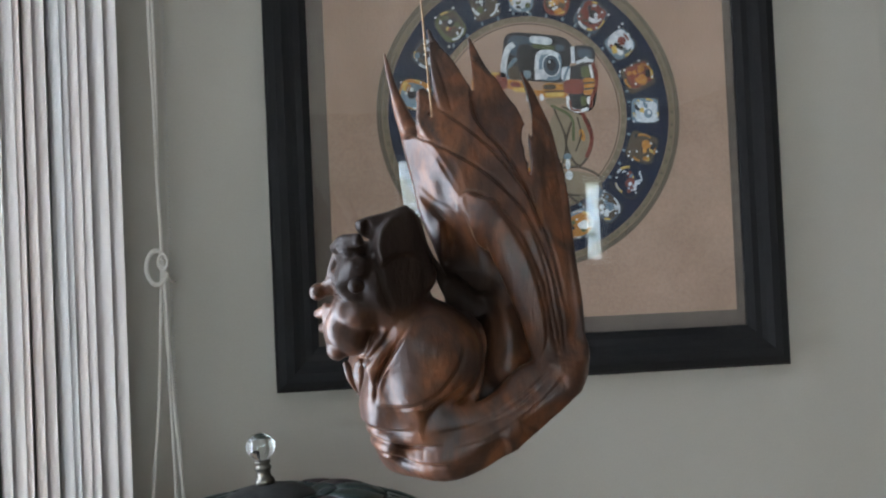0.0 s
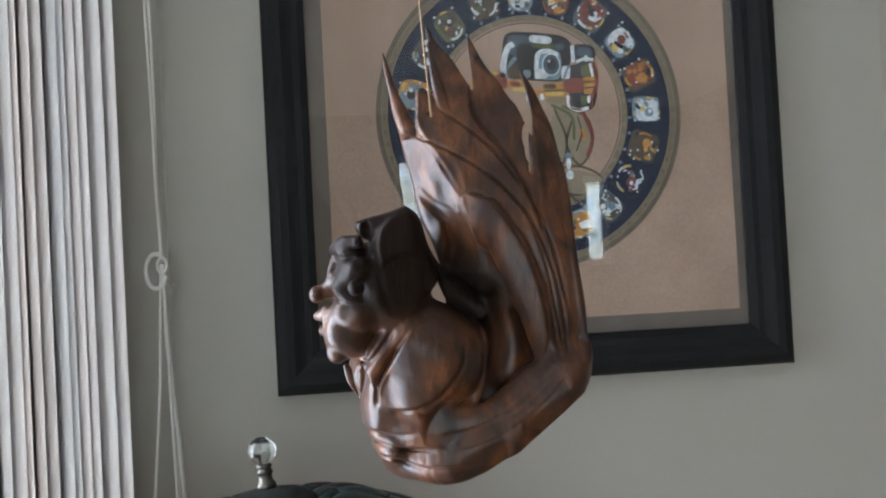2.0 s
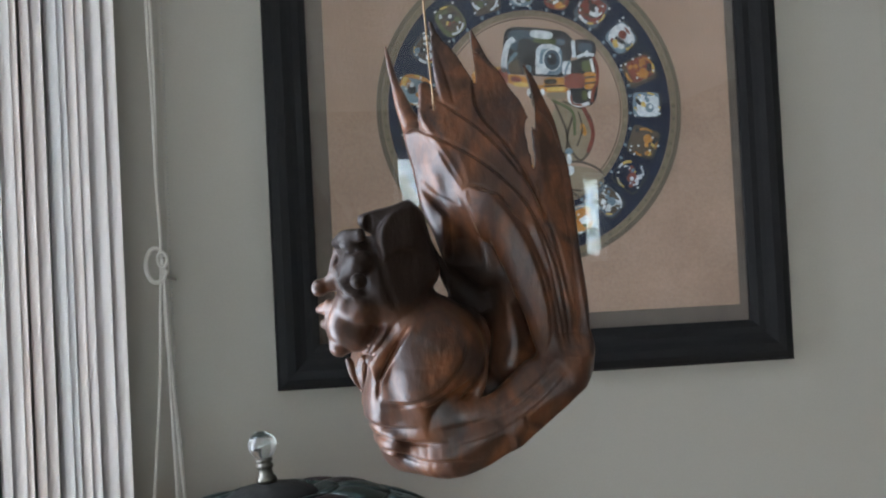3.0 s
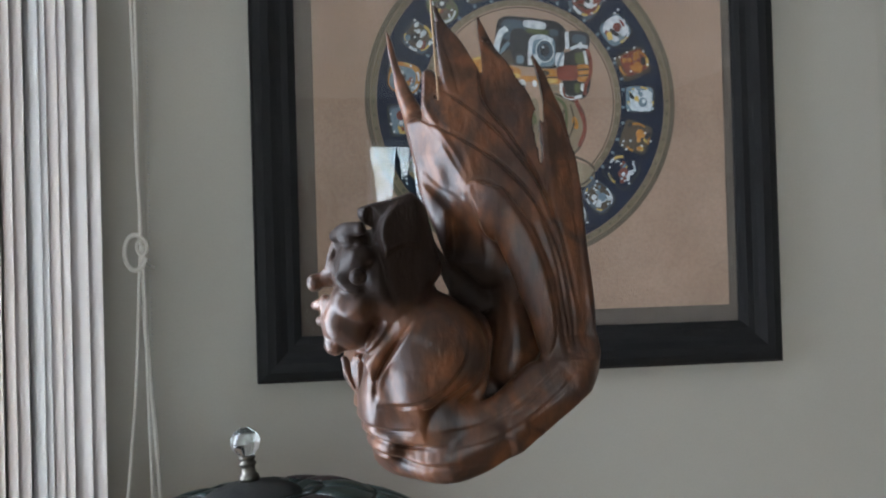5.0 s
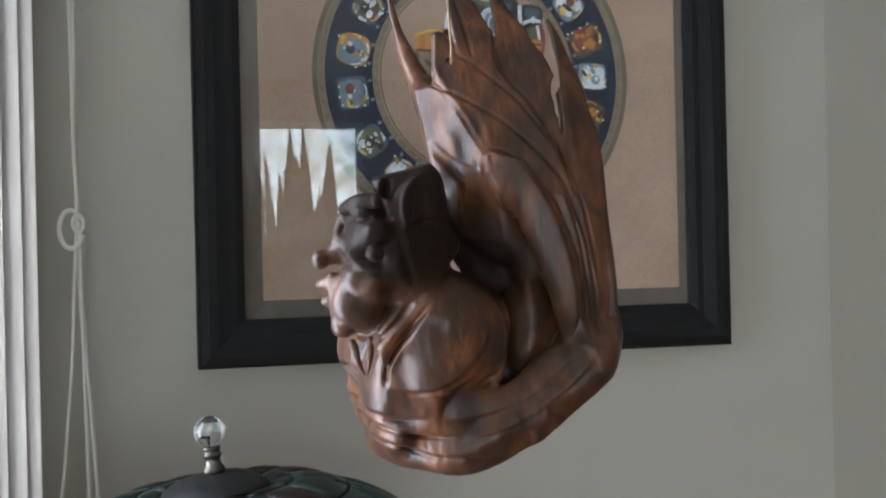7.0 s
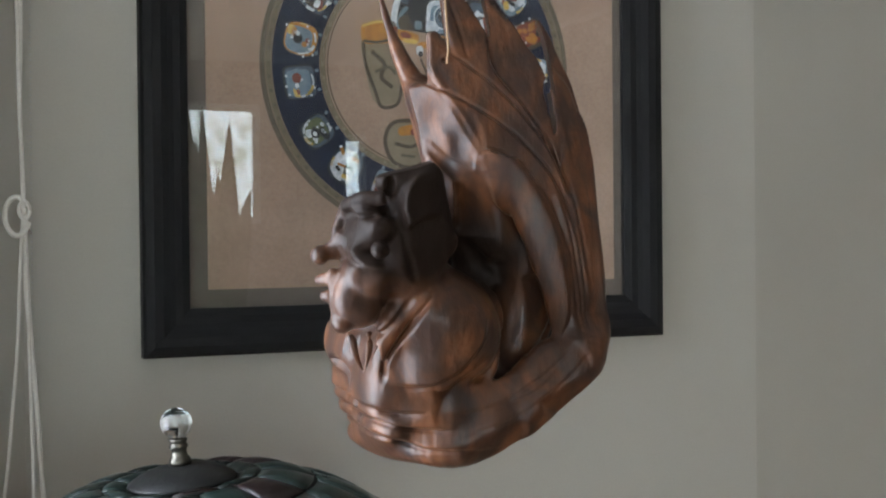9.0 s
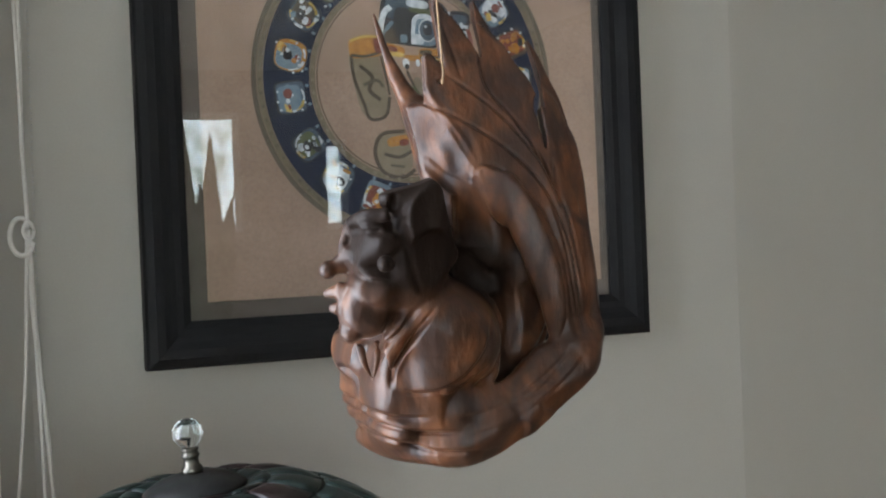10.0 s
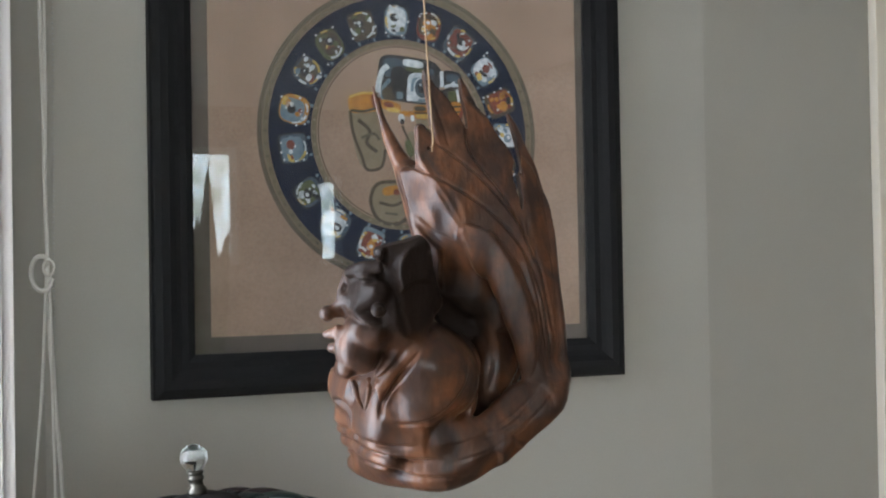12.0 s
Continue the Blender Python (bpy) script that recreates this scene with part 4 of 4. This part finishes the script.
paint("painted_emblem", [
    (rounded(0.0719, 0.0754, 0.0312, 0.0252, -0.1, 3), 2, PAINT_BLACK),
    (stroke(((0.0577, 0.0863), (0.0582, 0.0652)), 0.005), 4, PAINT_WHITE),
    (stroke(((0.062, 0.0652), (0.0726, 0.0688), (0.0846, 0.0676)), 0.004), 4, PAINT_WHITE),
    (rounded(0.0738, 0.0772, 0.0192, 0.012, -0.1, 3), 3, PAINT_NAVY_GREY),
    (rounded(0.075, 0.0694, 0.0048, 0.0084, 0, 3), 5, PAINT_WHITE),
    (rounded(0.0696, 0.0334, 0.0372, 0.0612, -0.08, 3), 1, PAINT_BLACK),
    (rounded(0.0598, 0.0538, 0.0137, 0.0156, 0, 4), 4, PAINT_BLACK),
    (rounded(0.0736, 0.0539, 0.0125, 0.0139, 0, 4), 4, PAINT_GREEN),
    (stroke(((0.0834, 0.0652), (0.0875, 0.0508), (0.0865, 0.034), (0.0803, 0.0196), (0.0788, 0.0076)), 0.0045), 6, PAINT_RED),
    (stroke(((0.0798, 0.0628), (0.0827, 0.046)), 0.0035), 5, PAINT_WHITE),
    (rounded(0.0572, 0.0352, 0.0269, 0.0192, 0, 4), 5, PAINT_RED),
    (rounded(0.0774, 0.035, 0.0168, 0.0221, 0, 4), 4, PAINT_ORANGE),
    (stroke(((0.0702, 0.0388), (0.0846, 0.04)), 0.0025), 6, PAINT_BROWN),
    (stroke(((0.0702, 0.0316), (0.0846, 0.0326)), 0.0025), 6, PAINT_BROWN),
    (rounded(0.0598, 0.0166, 0.0137, 0.0156, 0, 3), 3, PAINT_BLACK),
    (rounded(0.0692, 0.0165, 0.0077, 0.013, 0, 3), 4, PAINT_GREEN),
    (rounded(0.0768, 0.0172, 0.006, 0.0096, 0, 3), 4, PAINT_WHITE),
    (stroke(((0.0491, 0.0225), (0.05, 0.01), (0.0606, 0.0038), (0.075, 0.0064)), 0.0042), 5, PAINT_WHITE),
    (stroke(((0.051, 0.0172), (0.0534, 0.0064), (0.0654, 0.0038)), 0.0025), 6, PAINT_RED)], "small painted crest with a red edge")
paint("painted_emblem", [
    (rounded(-0.0166, 0.0376, 0.0305, 0.013, -0.22, 3), 1, PAINT_ORANGE),
    (rounded(-0.0186, 0.0388, 0.0144, 0.0072, -0.2, 2.5), 2, PAINT_RED),
    (rounded(-0.0126, 0.0322, 0.0192, 0.006, -0.1, 3), 2, PAINT_GOLD_LEAF),
    (rounded(0.0084, 0.028, 0.0228, 0.0072, -0.05, 4), 1, PAINT_ORANGE),
    (rounded(0.0324, 0.0304, 0.0324, 0.0192, -0.02, 4), 1, PAINT_ORANGE),
    (rounded(0.0258, 0.035, 0.0168, 0.0067, 0, 3), 2, PAINT_BROWN),
    (rounded(0.0318, 0.0252, 0.024, 0.0055, 0, 3), 3, PAINT_GOLD_LEAF),
    (stroke(((0.0174, 0.0292), (0.0462, 0.0297)), 0.002), 4, PAINT_BROWN),
    (rounded(-0.001, 0.0216, 0.0089, 0.0113, 0.1, 2.4), 3, PAINT_WHITE),
    (rounded(0.0, 0.0172, 0.006, 0.0072, 0, 2), 4, PAINT_BLACK),
    (rounded(0.0148, 0.022, 0.0053, 0.0086, 0.1, 2.4), 3, PAINT_WHITE),
    (rounded(0.033, 0.0172, 0.0264, 0.0096, 0, 3), 1, PAINT_TAN)], "ochre and red painted band")
paint("painted_emblem", [
    (rounded(0.050, -0.030, 0.050, 0.075, 0.25, 2.4), 0.4, PAINT_TAN),
    (rounded(0.054, -0.090, 0.070, 0.034, -0.1, 2.4), 0.4, PAINT_TAN),
    (rounded(0.010, -0.030, 0.018, 0.070, -0.1, 2.4), 0.4, PAINT_TAN),
    (stroke(((0.000, 0.012), (0.012, -0.020), (0.006, -0.060), (0.020, -0.095)), 0.003), 1, PAINT_BROWN),
    (stroke(((0.040, 0.010), (0.072, -0.006), (0.078, -0.040), (0.060, -0.066), (0.044, -0.040), (0.052, -0.010)), 0.003), 1, PAINT_BROWN),
    (stroke(((0.066, 0.004), (0.078, -0.030), (0.070, -0.056)), 0.005), 2, PAINT_RED),
    (stroke(((0.030, 0.008), (0.044, -0.034), (0.036, -0.070)), 0.003), 1, PAINT_BROWN),
    (stroke(((0.020, -0.070), (0.060, -0.068), (0.088, -0.084), (0.070, -0.104), (0.030, -0.100)), 0.003), 1, PAINT_BROWN),
    (stroke(((0.040, -0.100), (0.064, -0.116), (0.094, -0.104)), 0.003), 1, PAINT_BROWN),
    (rounded(0.046, -0.078, 0.010, 0.012, 0, 2), 2, PAINT_WHITE),
    (rounded(0.010, -0.018, 0.010, 0.022, 0.3, 3), 2, PAINT_GREEN),
    (stroke(((0.026, 0.012), (0.052, -0.004), (0.054, -0.034)), 0.004), 1, PAINT_GREEN),
    (rounded(0.0655, -0.027, 0.007, 0.016, 0.25, 2.2), 3, PAINT_ORANGE),
    (rounded(0.045, -0.064, 0.006, 0.014, 0, 2.2), 3, PAINT_WHITE),
    (rounded(0.045, -0.054, 0.010, 0.008, 0, 2.2), 2, PAINT_TEAL),
    (stroke(((0.060, -0.004), (0.064, -0.026), (0.056, -0.048)), 0.0022), 3, PAINT_BROWN)], "thin brown painted line work")
paint("painted_emblem", [
    (rounded(-0.050, -0.002, 0.040, 0.088, 0.22, 4), 0.4, PAINT_TAN),
    (stroke(((-0.072, 0.030), (-0.069, 0.002), (-0.058, -0.028), (-0.050, -0.047), (-0.030, -0.043), (-0.024, -0.020)), 0.0042), 1, PAINT_BROWN),
    (stroke(((-0.034, 0.030), (-0.028, 0.004), (-0.024, -0.018)), 0.003), 1, PAINT_BROWN),
    (stroke(((-0.062, 0.018), (-0.046, 0.004), (-0.050, -0.012), (-0.036, -0.024)), 0.005), 1, PAINT_BROWN),
    (stroke(((-0.058, -0.006), (-0.040, 0.000), (-0.032, -0.008)), 0.004), 2, PAINT_OUTLINE),
    (rounded(-0.054, 0.040, 0.042, 0.026, 0.1, 4), 2, PAINT_ORANGE),
    (stroke(((-0.072, 0.030), (-0.054, 0.029), (-0.036, 0.034)), 0.0035), 3, PAINT_BROWN),
    (stroke(((-0.073, 0.047), (-0.056, 0.053), (-0.038, 0.053)), 0.003), 3, PAINT_GOLD_LEAF),
    (rounded(-0.036, 0.044, 0.014, 0.022, 0.1, 3), 3, PAINT_RED)], "ochre topped painted scroll")
paint("painted_emblem", [
    (rounded(-0.022, -0.090, 0.048, 0.054, 0.15, 3.5), 0.4, PAINT_TAN),
    (stroke(((-0.006, -0.062), (-0.036, -0.066), (-0.046, -0.088), (-0.036, -0.112), (-0.012, -0.119), (0.006, -0.110)), 0.0048), 1, PAINT_BROWN),
    (stroke(((-0.034, -0.090), (-0.014, -0.094), (0.004, -0.086)), 0.0042), 1, PAINT_BROWN),
    (stroke(((-0.026, -0.104), (-0.008, -0.106)), 0.003), 1, PAINT_OUTLINE),
    (rounded(-0.016, -0.074, 0.028, 0.012, 0.2, 3), 2, PAINT_ORANGE),
    (rounded(-0.008, -0.076, 0.012, 0.008, 0.2, 3), 3, PAINT_RED)], "small painted scroll")

# ---- vertical blind ----
# axes of the window wall: x back along LEFT from the corner, y into the room
BLIND_M = Matrix(((LEFT.x, left_n.x, 0, A.x), (LEFT.y, left_n.y, 0, A.y), (0, 0, 1, 0), (0, 0, 0, 1)))
blind = thing("vertical_blind", "ivory vertical blind drawn aside with its vanes stacked", "blind", BLIND_M)


def vane_bm():
    """A curved hanging vane, wide along y, its room edge curled further."""
    bm = bmesh.new()
    n, w, t = 32, 0.089, 0.0009
    rows = []
    for z in (0.08, 2.30):
        out = []
        for side in (0, 1):
            for k in range(n + 1) if side == 0 else range(n, -1, -1):
                u = k / n - 0.5
                out.append(bm.verts.new(((0.25 - u * u) * 0.016 - 0.52 * max(0.0, u - 0.385) ** 2 + t * side, u * w, z)))
        rows.append(out)
    m = len(rows[0])
    for k in range(m):
        bm.faces.new((rows[0][k], rows[0][(k + 1) % m], rows[1][(k + 1) % m], rows[1][k]))
    bm.faces.new(rows[0][::-1])
    bm.faces.new(rows[1])
    bmesh.ops.recalc_face_normals(bm, faces=bm.faces[:])
    return bm


first_vane = part("vane", vane_bm(), VANE, blind, smooth=False)
for f in first_vane.data.polygons:
    f.use_smooth = len(f.vertices) == 4
gaps = (0.0188, 0.0128, 0.0110, 0.0095, 0.0120, 0.0180, 0.0125, 0.0150, 0.0140, 0.0110)
rng = random.Random(5)
along = 0.092
for k in range(22):
    if k == 0:
        v = first_vane
    else:
        v = new("vane", first_vane.data)
        v.parent = blind
        along += gaps[k - 1] if k <= len(gaps) else rng.uniform(0.010, 0.0165)
    v.matrix_basis = pose(along + rng.uniform(-0.001, 0.001), 0.024 + (rng.uniform(-0.004, 0.002) if k else 0.0), 0, 0, 0, rng.choice((-28, -27, -26, -24, -22, -17)) + rng.uniform(-1, 1) if k else -19)
part("headrail", box_bm(0.06, 1.56, 0.004, 0.050, 2.305, 2.35, 0.003), VINYL, blind, "white metal headrail")

# ---- blind cords ----
KNOT = Vector((-0.088, 1.343, 1.527))
cords = thing("blind_cord", "cream blind cords looped through a ring beside the blind", "cord", pose(*KNOT))


def cord(points, radius, mat=CORD, n=8, label=""):
    return part("cord", tube_bm([tuple(v) for v in spline([tuple(p) for p in points], n)], radius), mat, cords, label, smooth=True)


cord([(-0.005, 0, 0.76), (-0.0055, 0, 0.45), (-0.0035, 0, 0.25), (-0.0015, 0, 0.16), (-0.001, 0, 0.08), (0.001, 0, 0.02), (0.001, 0, -0.01)], 0.0021)
cord([(-0.004, 0.003, 0.76), (-0.002, 0.003, 0.45), (0.0005, 0.002, 0.27), (0.001, 0.002, 0.18), (-0.0005, 0.002, 0.08), (0.001, 0.002, 0.02), (0.001, 0.002, -0.01)], 0.0021)
cord([(0.001, 0, -0.01), (-0.002, 0, -0.06), (-0.007, 0, -0.16), (-0.016, 0.0, -0.26), (-0.023, 0, -0.36), (-0.010, 0, -0.60), (-0.004, 0, -0.62)], 0.0019)
cord([(0.002, 0, -0.01), (0.004, 0, -0.08), (0.0055, 0, -0.18), (0.0075, 0, -0.30), (0.010, 0, -0.60), (-0.002, 0, -0.62)], 0.0019)
cord([(0.002, 0.002, -0.01), (0.004, 0.002, -0.08), (0.008, 0.002, -0.16), (0.014, 0.002, -0.26), (0.019, 0.002, -0.36), (0.020, 0.002, -0.62)], 0.0021)
cord([(0.003, 0.003, -0.02), (0.003, 0.003, -0.10), (0.012, 0.003, -0.21), (0.016, 0.003, -0.30), (0.020, 0.003, -0.40), (0.020, 0.002, -0.62)], 0.0019)
part("ring", tube_bm([(-0.005 + 0.0115 * math.cos(a), 0.004 * math.sin(a), -0.018 + 0.0195 * math.sin(a)) for a in np.linspace(0.55, 0.3 + math.tau * 0.90, 40)], 0.0027), CORD, cords, "cream plastic ring", smooth=True)
part("ring", tube_bm([(0.002 + 0.0052 * math.cos(a), -0.002, -0.012 + 0.0085 * math.sin(a)) for a in np.linspace(0, math.tau, 28)], 0.0019), CORD, cords, "cream plastic ring", smooth=True)
part("hook_arm", tube_bm([tuple(v) for v in spline([(0.004, 0.0, -0.022), (0.008, 0.02, -0.032), (0.012, 0.06, -0.034), (0.012, 0.0815, -0.034)], 6)], 0.0015), CORD, cords, "cream plastic wall hook", smooth=True)
# bead chain beside the cords
chain = bmesh.new()
for k in range(230):
    z = 0.76 - k * 0.006
    bmesh.ops.create_icosphere(chain, subdivisions=1, radius=0.0012, matrix=pose(0.010 + 0.004 * min(max(-z, 0), 0.4) / 0.4 + 0.002 * math.sin(z * 5), 0.02, z))
part("bead_chain", chain, CHAIN, cords, "fine grey bead chain", smooth=True)

# ---- lamp ----
lamp = thing("table_lamp", "dark leaded glass lamp with a clear ball finial on a table", "lamp", pose(0.013, 1.036, 1.302, 0, -5, 0))
part("finial", lathe_bm([(0.0128 * math.sin(a), 0.0335 - 0.0128 * math.cos(a)) for a in np.linspace(0.35, math.pi, 24)], 40), BALL_GLASS, lamp, "clear glass ball", smooth=True)
part("finial_neck", lathe_bm([(0.0, 0.0215), (0.0070, 0.0215), (0.0078, 0.020), (0.0070, 0.0185), (0.0062, 0.0175), (0.0075, 0.016), (0.0080, 0.0145), (0.0072, 0.013),
                              (0.0062, 0.0115), (0.0066, 0.007), (0.0085, 0.005), (0.0092, 0.003), (0.0092, -0.001), (0.0, -0.001)], 32), BRASS, lamp, "ringed brass neck", smooth=True)
part("shade_cap", lathe_bm([(0.0, 0.0), (0.012, -0.0005), (0.025, -0.003), (0.036, -0.0072), (0.043, -0.0118), (0.0445, -0.014), (0.043, -0.016), (0.03, -0.014), (0.0, -0.010)], 48), LEAD, lamp, "dark metal cap", smooth=True)


def shade_at(s):
    """Profile of the leaded shade: (radius, height) for s from the cap (0) to the rim (1)."""
    pts = spline(((0.045, -0.0150, 0), (0.060, -0.0112, 0), (0.088, -0.0148, 0), (0.130, -0.0330, 0), (0.175, -0.0640, 0), (0.208, -0.105, 0), (0.222, -0.150, 0)), 10)
    x = s * (len(pts) - 1)
    i = min(int(x), len(pts) - 2)
    v = pts[i].lerp(pts[i + 1], x - i)
    return v.x, v.y


shade = part("shade", lathe_bm([(shade_at(s)[0] - 0.003, shade_at(s)[1] - 0.0034) for s in np.linspace(0, 1, 40)]
                               + [(shade_at(s)[0] - 0.005, shade_at(s)[1] - 0.0054) for s in np.linspace(1, 0, 40)], 64), LEAD, lamp, "dark leaded framework", smooth=True)
rng = random.Random(11)
for row, (s0, s1, count) in enumerate(((0.0, 0.20, 10), (0.20, 0.42, 14), (0.42, 0.62, 18), (0.62, 0.82, 22), (0.82, 1.0, 26))):
    for k in range(count):
        bm = bmesh.new()
        jig = rng.uniform(-0.012, 0.012)
        a0, a1 = (k + 0.5 * row + 0.03) * math.tau / count, (k + 0.5 * row + 0.97) * math.tau / count
        nu, nv = 4, 4
        grid = []
        for lift in (0.0, 1.0):
            rows = []
            for i in range(nu + 1):
                line = []
                for j in range(nv + 1):
                    u, w = i / nu, j / nv
                    puff = lift * (0.0016 + 0.0020 * (4 * u * (1 - u) * 4 * w * (1 - w)) ** 0.5) - 0.0028
                    s = s0 + (s1 - s0) * (0.03 + 0.94 * u) + jig * u * (1 - u) * 2
                    r, z = shade_at(min(max(s, 0), 1))
                    a = a0 + (a1 - a0) * w
                    line.append(bm.verts.new(((r + puff * 0.4) * math.cos(a), (r + puff * 0.4) * math.sin(a), z + puff)))
                rows.append(line)
            grid.append(rows)
        for i in range(nu):
            for j in range(nv):
                bm.faces.new((grid[1][i][j], grid[1][i + 1][j], grid[1][i + 1][j + 1], grid[1][i][j + 1]))
                bm.faces.new((grid[0][i][j], grid[0][i][j + 1], grid[0][i + 1][j + 1], grid[0][i + 1][j]))
        edge0 = [(0, j) for j in range(nv)] + [(i, nv) for i in range(nu)] + [(nu, j) for j in range(nv, 0, -1)] + [(i, 0) for i in range(nu, 0, -1)]
        for (i, j), (p, q) in zip(edge0, edge0[1:] + edge0[:1]):
            bm.faces.new((grid[0][i][j], grid[1][i][j], grid[1][p][q], grid[0][p][q]))
        bmesh.ops.recalc_face_normals(bm, faces=bm.faces[:])
        part("glass_piece", bm, SHADE_RED if rng.random() < 0.22 else SHADE_GREEN, shade, smooth=True)
part("stem", lathe_bm([(0.0, -0.012), (0.008, -0.012), (0.009, -0.10), (0.016, -0.16), (0.012, -0.20), (0.02, -0.30), (0.034, -0.40), (0.026, -0.47), (0.04, -0.52), (0.0, -0.52)], 32), BRONZE, lamp, smooth=True)
base = part("base", lathe_bm([(0.0, -0.515), (0.045, -0.515), (0.075, -0.535), (0.09, -0.56), (0.09, -0.575), (0.0, -0.575)], 40), BRONZE, lamp, smooth=True, m=pose(0, 0, 0, 0, 5, 0))

LAMP_FOOT = lamp.matrix_basis @ base.matrix_basis @ Vector((0, 0, -0.575))
table = thing("side_table", "round dark walnut side table under the lamp", "table", pose(LAMP_FOOT.x, LAMP_FOOT.y, 0))
TZ = LAMP_FOOT.z - 0.0005
part("tabletop", lathe_bm([(0.0, TZ), (0.20, TZ), (0.205, TZ - 0.006), (0.205, TZ - 0.02), (0.19, TZ - 0.028), (0.0, TZ - 0.028)], 48), TABLE_WOOD, table, smooth=False)
for k in range(3):
    a = k * math.tau / 3 + 0.5
    part("leg", tube_bm([(0.06 * math.cos(a), 0.06 * math.sin(a), TZ - 0.027), (0.10 * math.cos(a), 0.10 * math.sin(a), 0.35), (0.19 * math.cos(a), 0.19 * math.sin(a), 0.0)], (0.020, 0.016, 0.013), 10), TABLE_WOOD, table, smooth=True)

# ---- plant in front of the garden window, seen only as a mirrored outline ----
PLANT_X, PLANT_Y = 1.08, -3.50
plant = thing("potted_plant", "dark sword-leaved potted plant standing before the garden window", "plant", pose(PLANT_X, PLANT_Y, 0))
part("pot", lathe_bm([(0.0, 0.0), (0.14, 0.0), (0.18, 0.32), (0.195, 0.32), (0.195, 0.37), (0.172, 0.37), (0.16, 0.31), (0.0, 0.31)], 32), POT, plant, smooth=True)
part("soil", lathe_bm([(0.0, 0.295), (0.155, 0.295), (0.15, 0.318), (0.0, 0.325)], 24), TABLE_WOOD, plant, "dark potting soil", smooth=True)
rng = random.Random(21)
for mid_x, tip_x, tip_z, w in ((-0.056, -0.068, 2.12, 0.078), (0.006, -0.005, 2.13, 0.062), (0.112, 0.134, 2.06, 0.075), (-0.161, -0.202, 2.03, 0.035),
                               (-0.02, -0.035, 1.98, 0.080), (0.07, 0.072, 1.80, 0.075), (0.17, 0.235, 1.72, 0.060), (-0.11, -0.13, 1.90, 0.045)):
    bm = bmesh.new()
    lean = rng.uniform(-0.05, 0.05)
    pts = spline(((mid_x * 0.25, lean * 0.3, 0.30), (mid_x * 0.8, lean, 0.95), (mid_x, lean * 1.2, 1.40), (tip_x, lean * 0.5, tip_z)), 6)
    rows = []
    for q in pts:
        half = w * (min(1.0, 0.35 + 0.65 * (q.z - 0.30) / 1.10) if q.z < 1.40 else max((tip_z - q.z) / (tip_z - 1.40), 0.0) ** 0.85) + 0.001
        rows.append([bm.verts.new((q.x + half * k, q.y + 0.012 * abs(k) - 0.001 * lay, q.z)) for lay in (0, 1) for k in ((-1, 0, 1) if lay == 0 else (1, 0, -1))])
    for r0, r1 in zip(rows, rows[1:]):
        for k in range(6):
            bm.faces.new((r0[k], r0[(k + 1) % 6], r1[(k + 1) % 6], r1[k]))
    bm.faces.new(rows[0][::-1])
    bm.faces.new(rows[-1])
    bmesh.ops.recalc_face_normals(bm, faces=bm.faces[:])
    part("leaf", bm, LEAF, plant, smooth=True)
